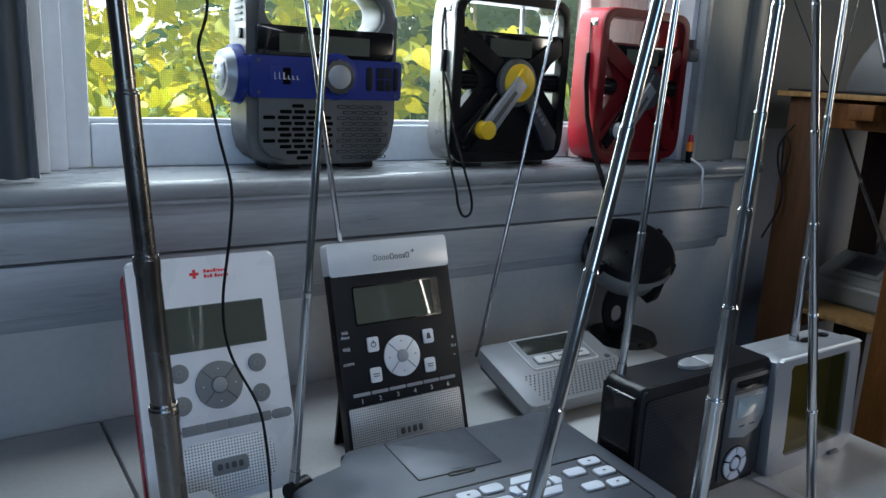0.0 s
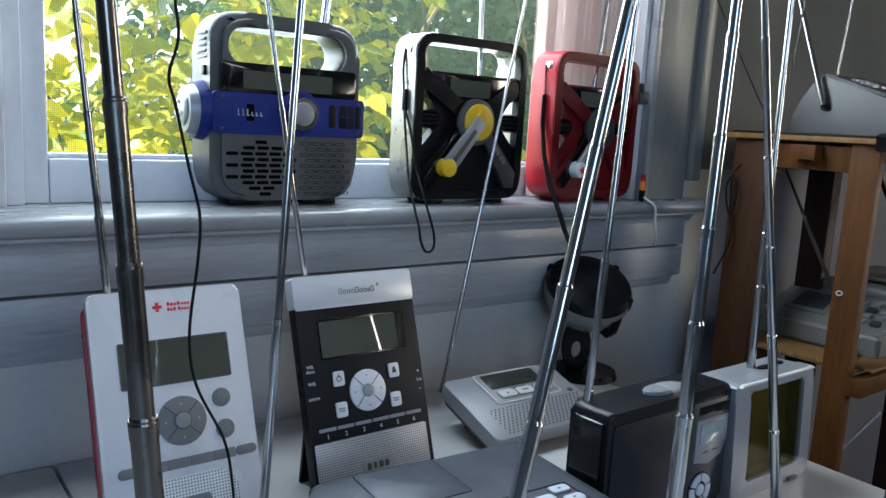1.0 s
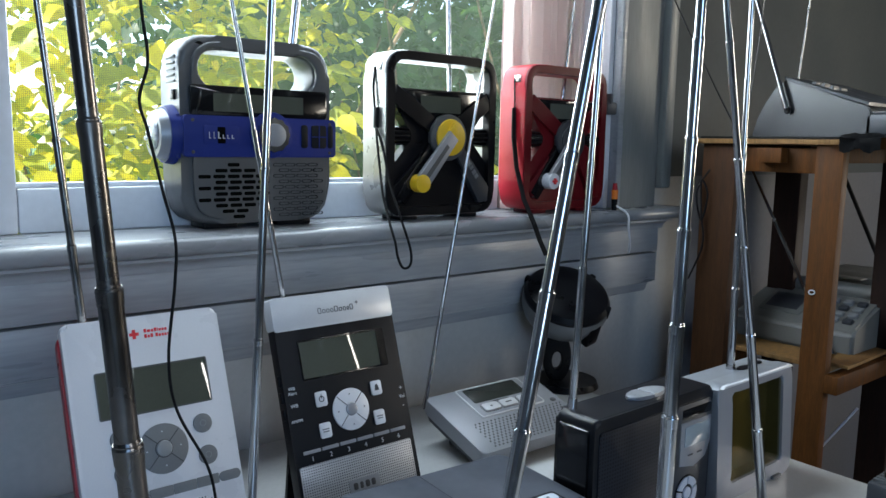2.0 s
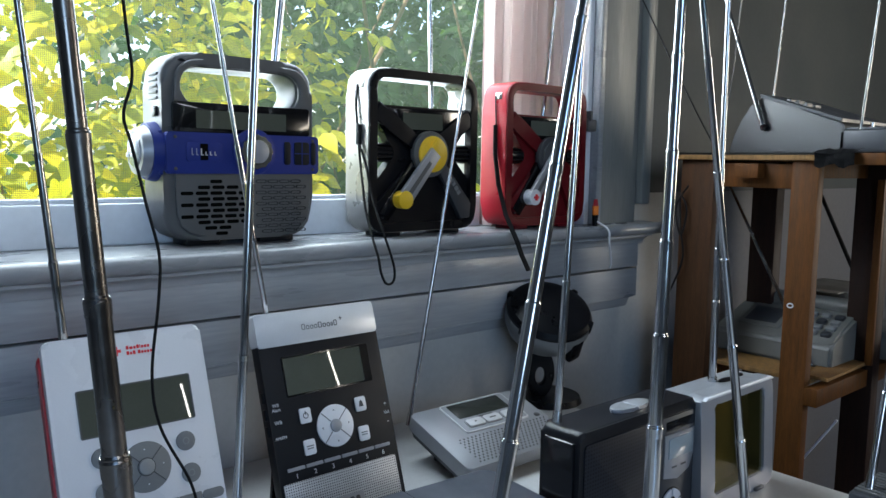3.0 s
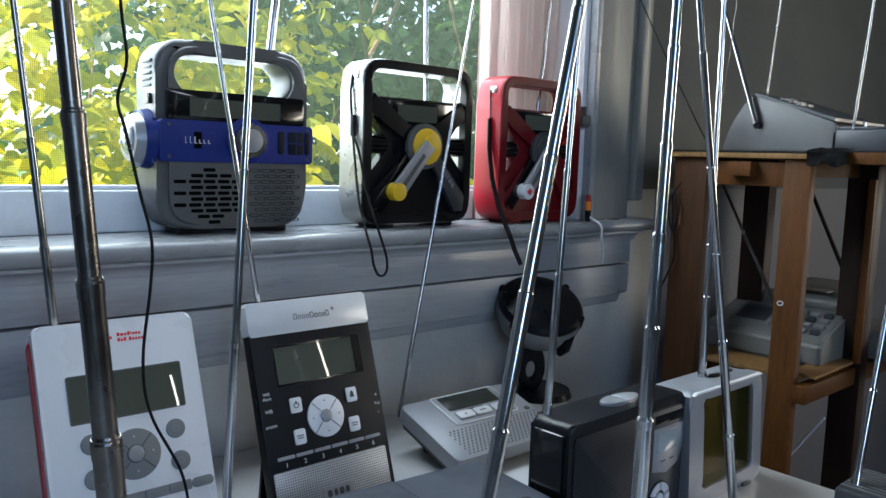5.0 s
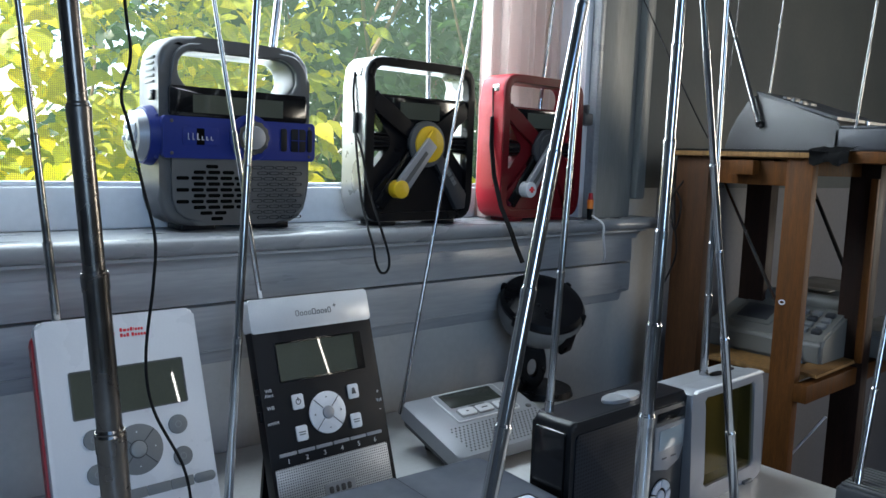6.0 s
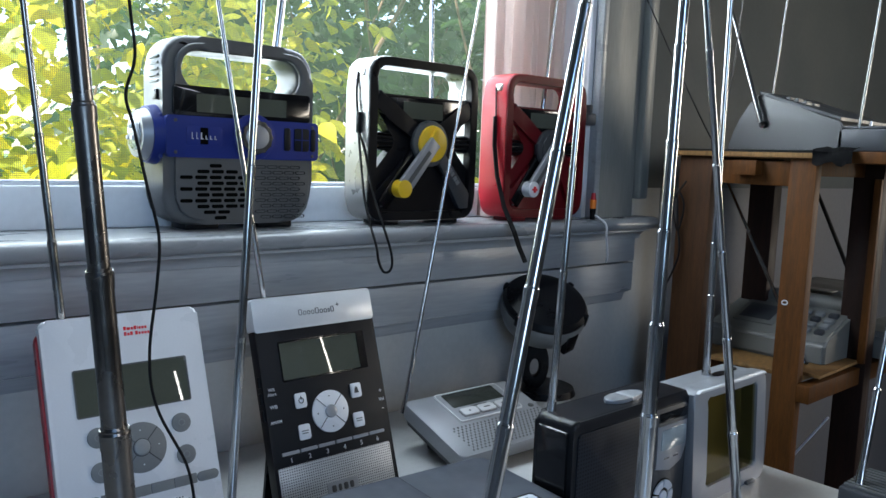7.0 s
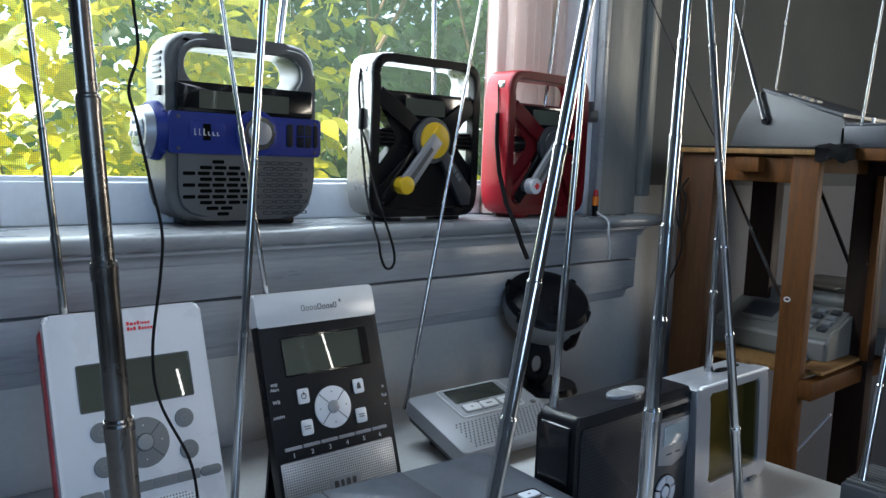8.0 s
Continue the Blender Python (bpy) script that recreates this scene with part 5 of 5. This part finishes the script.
# ---- wooden shelf rack beside the table ----
rack = thing("shelf_rack", pose(0, 0, 0), "orange-brown wooden shelf rack beside the window", "shelf")
X0 = 1.36
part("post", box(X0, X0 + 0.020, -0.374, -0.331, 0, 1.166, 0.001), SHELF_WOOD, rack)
# rear and inner posts get the pine darkened in place of shade
part("post", box(X0, X0 + 0.020, -0.194, -0.130, 0, 1.166, 0.001), HALF_SHADED_WOOD, rack)
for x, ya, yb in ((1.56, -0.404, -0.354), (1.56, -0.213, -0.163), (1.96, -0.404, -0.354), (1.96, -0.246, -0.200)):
    part("post", box(x, x + 0.03, ya, yb, 0, 1.166, 0.001), SHADED_WOOD, rack)
# thin orange strip along the inner post's outer edge
part("post_edge_strip", box(1.551, 1.5595, -0.404, -0.392, 0.81, 1.136, 0.001), SHELF_WOOD, rack)
part("cross_rail", box(X0 + 0.003, X0 + 0.022, -0.330, -0.195, 1.120, 1.160, 0.001), SHELF_WOOD, rack)
part("block", box(X0 - 0.022, X0 + 0.002, -0.285, -0.243, 1.136, 1.160, 0.001), SHELF_WOOD, rack)
part("side_rail", box(X0 + 0.0205, 2.05, -0.372, -0.350, 1.138, 1.1655, 0.001), SHELF_WOOD, rack)
part("side_rail", box(X0 + 0.0205, 2.05, -0.172, -0.150, 1.138, 1.1655, 0.001), SHELF_WOOD, rack)
part("top_board", box(X0 - 0.010, 2.05, -0.410, -0.110, 1.166, 1.1745, 0.001), PLY, rack, "pale plywood top board")
part("side_rail", box(X0 - 0.002, 2.05, -0.396, -0.3745, 0.770, 0.800, 0.001), SHELF_WOOD, rack)
part("side_rail", box(X0 + 0.0205, 2.05, -0.190, -0.170, 0.770, 0.800, 0.001), SHELF_WOOD, rack)
part("middle_board", box(X0 + 0.0205, 2.05, -0.3735, -0.130, 0.8005, 0.808, 0.001), PLY, rack, "plywood middle shelf")
part("bottom_board", box(X0 + 0.0205, 2.05, -0.3735, -0.130, 0.30, 0.315, 0.001), SHADED_WOOD, rack)
offcut = prism([(1.388, -0.398), (1.612, -0.392), (1.622, -0.349), (1.50, -0.338), (1.392, -0.366)], 0, 0.005)
offcut.transform(pose(0, 0, 0.8085, -90) @ Matrix.Diagonal((1, -1, 1, 1)))
tagged(part("plywood_offcut", offcut, PLY), "thin plywood offcut lying on the middle shelf", "board")

bm = box(X0 - 0.004, 1.98, -0.404, -0.125, 1.1747, 1.1785, 0.001)
tagged(part("black_mat", bm, RUBBER), "black mat covering the shelf's top board", "mat")


def wedge_radio():
    r = thing("slanted_radio", pose(1.40, -0.205, 1.1788), "silver slanted radio with a dark top on the rack", "radio")
    prof = [(0.008, 0.0), (0.007, 0.008), (-0.001, 0.030), (-0.013, 0.056), (-0.027, 0.080), (-0.040, 0.0925), (-0.050, 0.0945), (-0.110, 0.0735), (-0.182, 0.048), (-0.188, 0.038), (-0.188, 0.0)]
    bm = bmesh.new()
    a = [bm.verts.new((0, y, z)) for y, z in prof]
    b = [bm.verts.new((0.20, y, z)) for y, z in prof]
    bm.faces.new(a), bm.faces.new(b[::-1])
    for i in range(len(prof)):
        j = (i + 1) % len(prof)
        bm.faces.new((a[i], b[i], b[j], a[j]))
    bmesh.ops.bevel(bm, geom=bm.edges[:], offset=0.002, segments=2, affect="EDGES")
    part("body", bm, RIM_SILVER, r)
    bm = bmesh.new()
    vs = [bm.verts.new(c) for c in ((-0.003, -0.046, 0.0950), (0.203, -0.046, 0.0950), (0.203, -0.184, 0.0490), (-0.003, -0.184, 0.0490), (-0.003, -0.046, 0.1000), (0.203, -0.046, 0.1000), (0.203, -0.184, 0.0540), (-0.003, -0.184, 0.0540))]
    for f in ((0, 1, 2, 3), (7, 6, 5, 4), (0, 4, 5, 1), (1, 5, 6, 2), (2, 6, 7, 3), (3, 7, 4, 0)):
        bm.faces.new([vs[i] for i in f])
    lid = part("control_panel", bm, DARK_GREY, r, "dark control panel")
    for k in range(6):
        y = -0.085 - 0.014 * (k % 3)
        z = 0.1000 - (0.046 / 0.138) * (-0.046 - y) + 0.001
        part("key", box(0.020 + 0.03 * (k // 3), 0.042 + 0.03 * (k // 3), y - 0.004, y + 0.004, z - 0.002, z + 0.003, 0.001), GREY, lid)
    part("antenna_pivot", rod((1.392, -0.262, 1.222), (1.402, -0.262, 1.222), 0.006), BLACK, r, inworld=True)
    antenna(r, (1.388, -0.262, 1.225), (1.388, -0.151, 1.530), 0.0042, (0.5,), None, False)
    antenna(r, (1.46, -0.240, 1.245), (1.46, -0.262, 1.55), 0.0020, (0.4,), DARK_CHROME, False)
    return r


wedge_radio()
g = thing("grey_receiver", pose(1.40, -0.475, 1.1788), "low grey receiver box at the rack's edge", "radio")
part("body", box(0, 0.30, 0, 0.092, 0, 0.036, 0.004), DARK_GREY, g)
part("top_panel", box(0.004, 0.296, 0.004, 0.088, 0.036, 0.040, 0.001), DARK_GREY, g)
part("stud", rod((0.02, 0.05, 0.04), (0.02, 0.05, 0.048), 0.003), CHROME, g)
antenna(g, (1.405, -0.414, 1.215), (1.405, -0.436, 1.53), 0.0024, (0.4,), DARK_CHROME, False)
part("rack_ledge", box(1.36, 2.05, -0.48, -0.4105, 1.160, 1.178, 0.001), SHELF_WOOD, rack)

bm = bmesh.new()
rngc = random.Random(8)
grid = []
for i in range(9):
    row = []
    for k in range(7):
        y = -0.372 - i * 0.0075
        z = (1.184 if k < 3 else 1.184 - (k - 2) * 0.0065) + rngc.uniform(-0.002, 0.002)
        row.append(bm.verts.new((X0 + 0.03 - min(k, 3) * 0.015 + rngc.uniform(-0.003, 0.003), y, z - (0.004 * math.sin(i * 1.3) * (k - 3) / 3 if k > 3 else 0))))
    grid.append(row)
for a, b in zip(grid, grid[1:]):
    for k in range(6):
        bm.faces.new((a[k], a[k + 1], b[k + 1], b[k]))
bmesh.ops.solidify(bm, geom=bm.faces[:], thickness=0.003)
tagged(part("black_cloth", bm, RUBBER), "crumpled black cloth hanging over the rack's edge", "cloth")

# things on the middle shelf
def telephone():
    """Desk telephone: a sloping wedge that faces the room, with a display and a keypad."""
    r = thing("desk_telephone", pose(1.462, -0.372, 0.8085), "off-white desk telephone base on the middle shelf", "telephone")
    L, D = 0.218, 0.135
    bm = profile_x([(0.0, 0.0), (0.0, 0.040), (0.012, 0.046), (D - 0.02, 0.088), (D, 0.084), (D, 0.0)], 0.0, L)
    bmesh.ops.bevel(bm, geom=bm.edges[:], offset=0.006, segments=3, affect="EDGES")
    turn = Matrix(((0, 1, 0, 0), (1, 0, 0, 0), (0, 0, 1, 0), (0, 0, 0, 1)))
    bm.transform(turn)
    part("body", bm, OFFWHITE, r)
    slope = math.atan2(0.042, D - 0.032)

    def on_top(name, v0, v1, u0, u1, h, m, rad=0.002):
        b = box(u0, u1, v0, v1, -0.002, h, rad)
        b.transform(Matrix.Translation((0.012, 0, 0.046)) @ Matrix.Rotation(-slope, 4, "Y"))
        return part(name, b, m, r)
    on_top("display_frame", 0.108, 0.186, 0.016, 0.092, 0.003, OFFWHITE)
    on_top("display", 0.118, 0.178, 0.028, 0.080, 0.0036, DARK_GREY, 0.0005)
    for i in range(4):
        for k in range(3):
            on_top("key", 0.016 + k * 0.024, 0.032 + k * 0.024, 0.014 + i * 0.020, 0.027 + i * 0.020, 0.006, BUTTON if (i + k) % 3 else DARK_GREY)
    b = rod((0.125, 0.010, 0.093), (0.125, 0.205, 0.093), 0.016, 0.016, 20)
    part("handset", b, OFFWHITE, r, "off-white handset lying along the back")
    return r


telephone()
bx = thing("cream_box", pose(1.625, -0.470, 0.8085), "cream cardboard box on the middle shelf", "box")
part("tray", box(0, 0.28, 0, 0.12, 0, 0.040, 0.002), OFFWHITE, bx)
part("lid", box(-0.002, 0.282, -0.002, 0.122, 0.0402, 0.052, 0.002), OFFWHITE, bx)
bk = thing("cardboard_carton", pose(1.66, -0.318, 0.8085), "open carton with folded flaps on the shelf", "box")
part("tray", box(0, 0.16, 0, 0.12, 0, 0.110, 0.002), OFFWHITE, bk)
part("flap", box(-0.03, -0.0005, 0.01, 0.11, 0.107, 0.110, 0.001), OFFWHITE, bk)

# rods and loose wires near the rack
whip = thing("loose_antenna", pose(0, 0, 0), "dark loose antenna rod leaning inside the rack", "antenna")
part("rod", rod((1.45, -0.176, 1.118), (1.45, -0.300, 0.897), 0.0026, 0.0034, 10), DARK_CHROME, whip)
part("foot", rod((1.45, -0.300, 0.897), (1.45, -0.345, 0.814), 0.0036, 0.0036, 10), DARK_CHROME, whip)
brace = thing("loose_antenna", pose(0, 0, 0), "dark rod leaning across the back of the rack", "antenna")
part("rod", rod((1.65, -0.245, 1.125), (1.65, -0.352, 0.909), 0.0036, 0.0042, 10), RUBBER, brace)
part("foot", rod((1.65, -0.352, 0.909), (1.65, -0.401, 0.810), 0.0046, 0.0046, 10), RUBBER, brace)
eye = thing("screw_eye", pose(1.3585, -0.3435, 0.930), "small bright white ring on the rack's post", "ring")
part("ring", ring([(0.0052 * math.cos(t * 0.393), 0.0042 * math.sin(t * 0.393)) for t in range(16)], [(0.0034 * math.cos(t * 0.393), 0.0026 * math.sin(t * 0.393)) for t in range(16)], -0.0016, 0.0016), WHITE, eye)
eye.matrix_basis = pose(1.3575, -0.3435, 0.930, 0, 0, -66)
tagged(part("black_wire", tube([(1.26, -0.026, 1.56), (1.28, -0.045, 1.500), (1.30, -0.069, 1.452), (1.30, -0.150, 1.312), (1.31, -0.213, 1.200), (1.33, -0.225, 1.175)], 0.0013, 6), RUBBER), "thin dark wire running down to the rack", "wire")
tagged(part("pale_wire", tube([(1.34, -0.246, 1.55), (1.345, -0.236, 1.444), (1.350, -0.226, 1.330), (1.353, -0.212, 1.200), (1.354, -0.208, 1.130)], 0.0013, 6), DARK_CHROME), "thin pale wire hanging in front of the rack", "wire")
tagged(part("white_rod", rod((1.41, -0.409, 0.743), (1.41, -0.358, 0.661), 0.0019, 0.0019, 8), WHITE), "thin white rod leaning under the middle shelf", "rod")
tagged(part("cable_loop", tube([(1.352, -0.150, 1.120), (1.350, -0.128, 1.080), (1.350, -0.140, 1.030), (1.350, -0.150, 1.075), (1.350, -0.136, 1.100), (1.350, -0.140, 1.040), (1.350, -0.146, 0.985), (1.352, -0.120, 0.92)], 0.0018, 6), RUBBER), "looped black cable hanging on the rack's post", "cable")
dk = thing("ribbed_charger", pose(1.00, -0.70, TOP), "dark ribbed device at the table's corner, its antenna raised", "radio")
part("body", box(0, 0.085, 0, 0.115, 0, 0.038, 0.004), DARK_GREY, dk)
for k in range(9):
    part("rib", box(0.006 + k * 0.0085, 0.011 + k * 0.0085, 0.004, 0.111, 0.038, 0.0415, 0.0006), GREY, dk)
antenna(dk, (1.022, -0.600, 0.800), (1.105, -0.600, 1.17), 0.0042, (0.28, 0.55))
tagged(part("paper_card", box(0.868, 0.885, -0.55, -0.470, TOP + 0.0002, TOP + 0.0012), WHITE), "small white card lying on the table", "card")
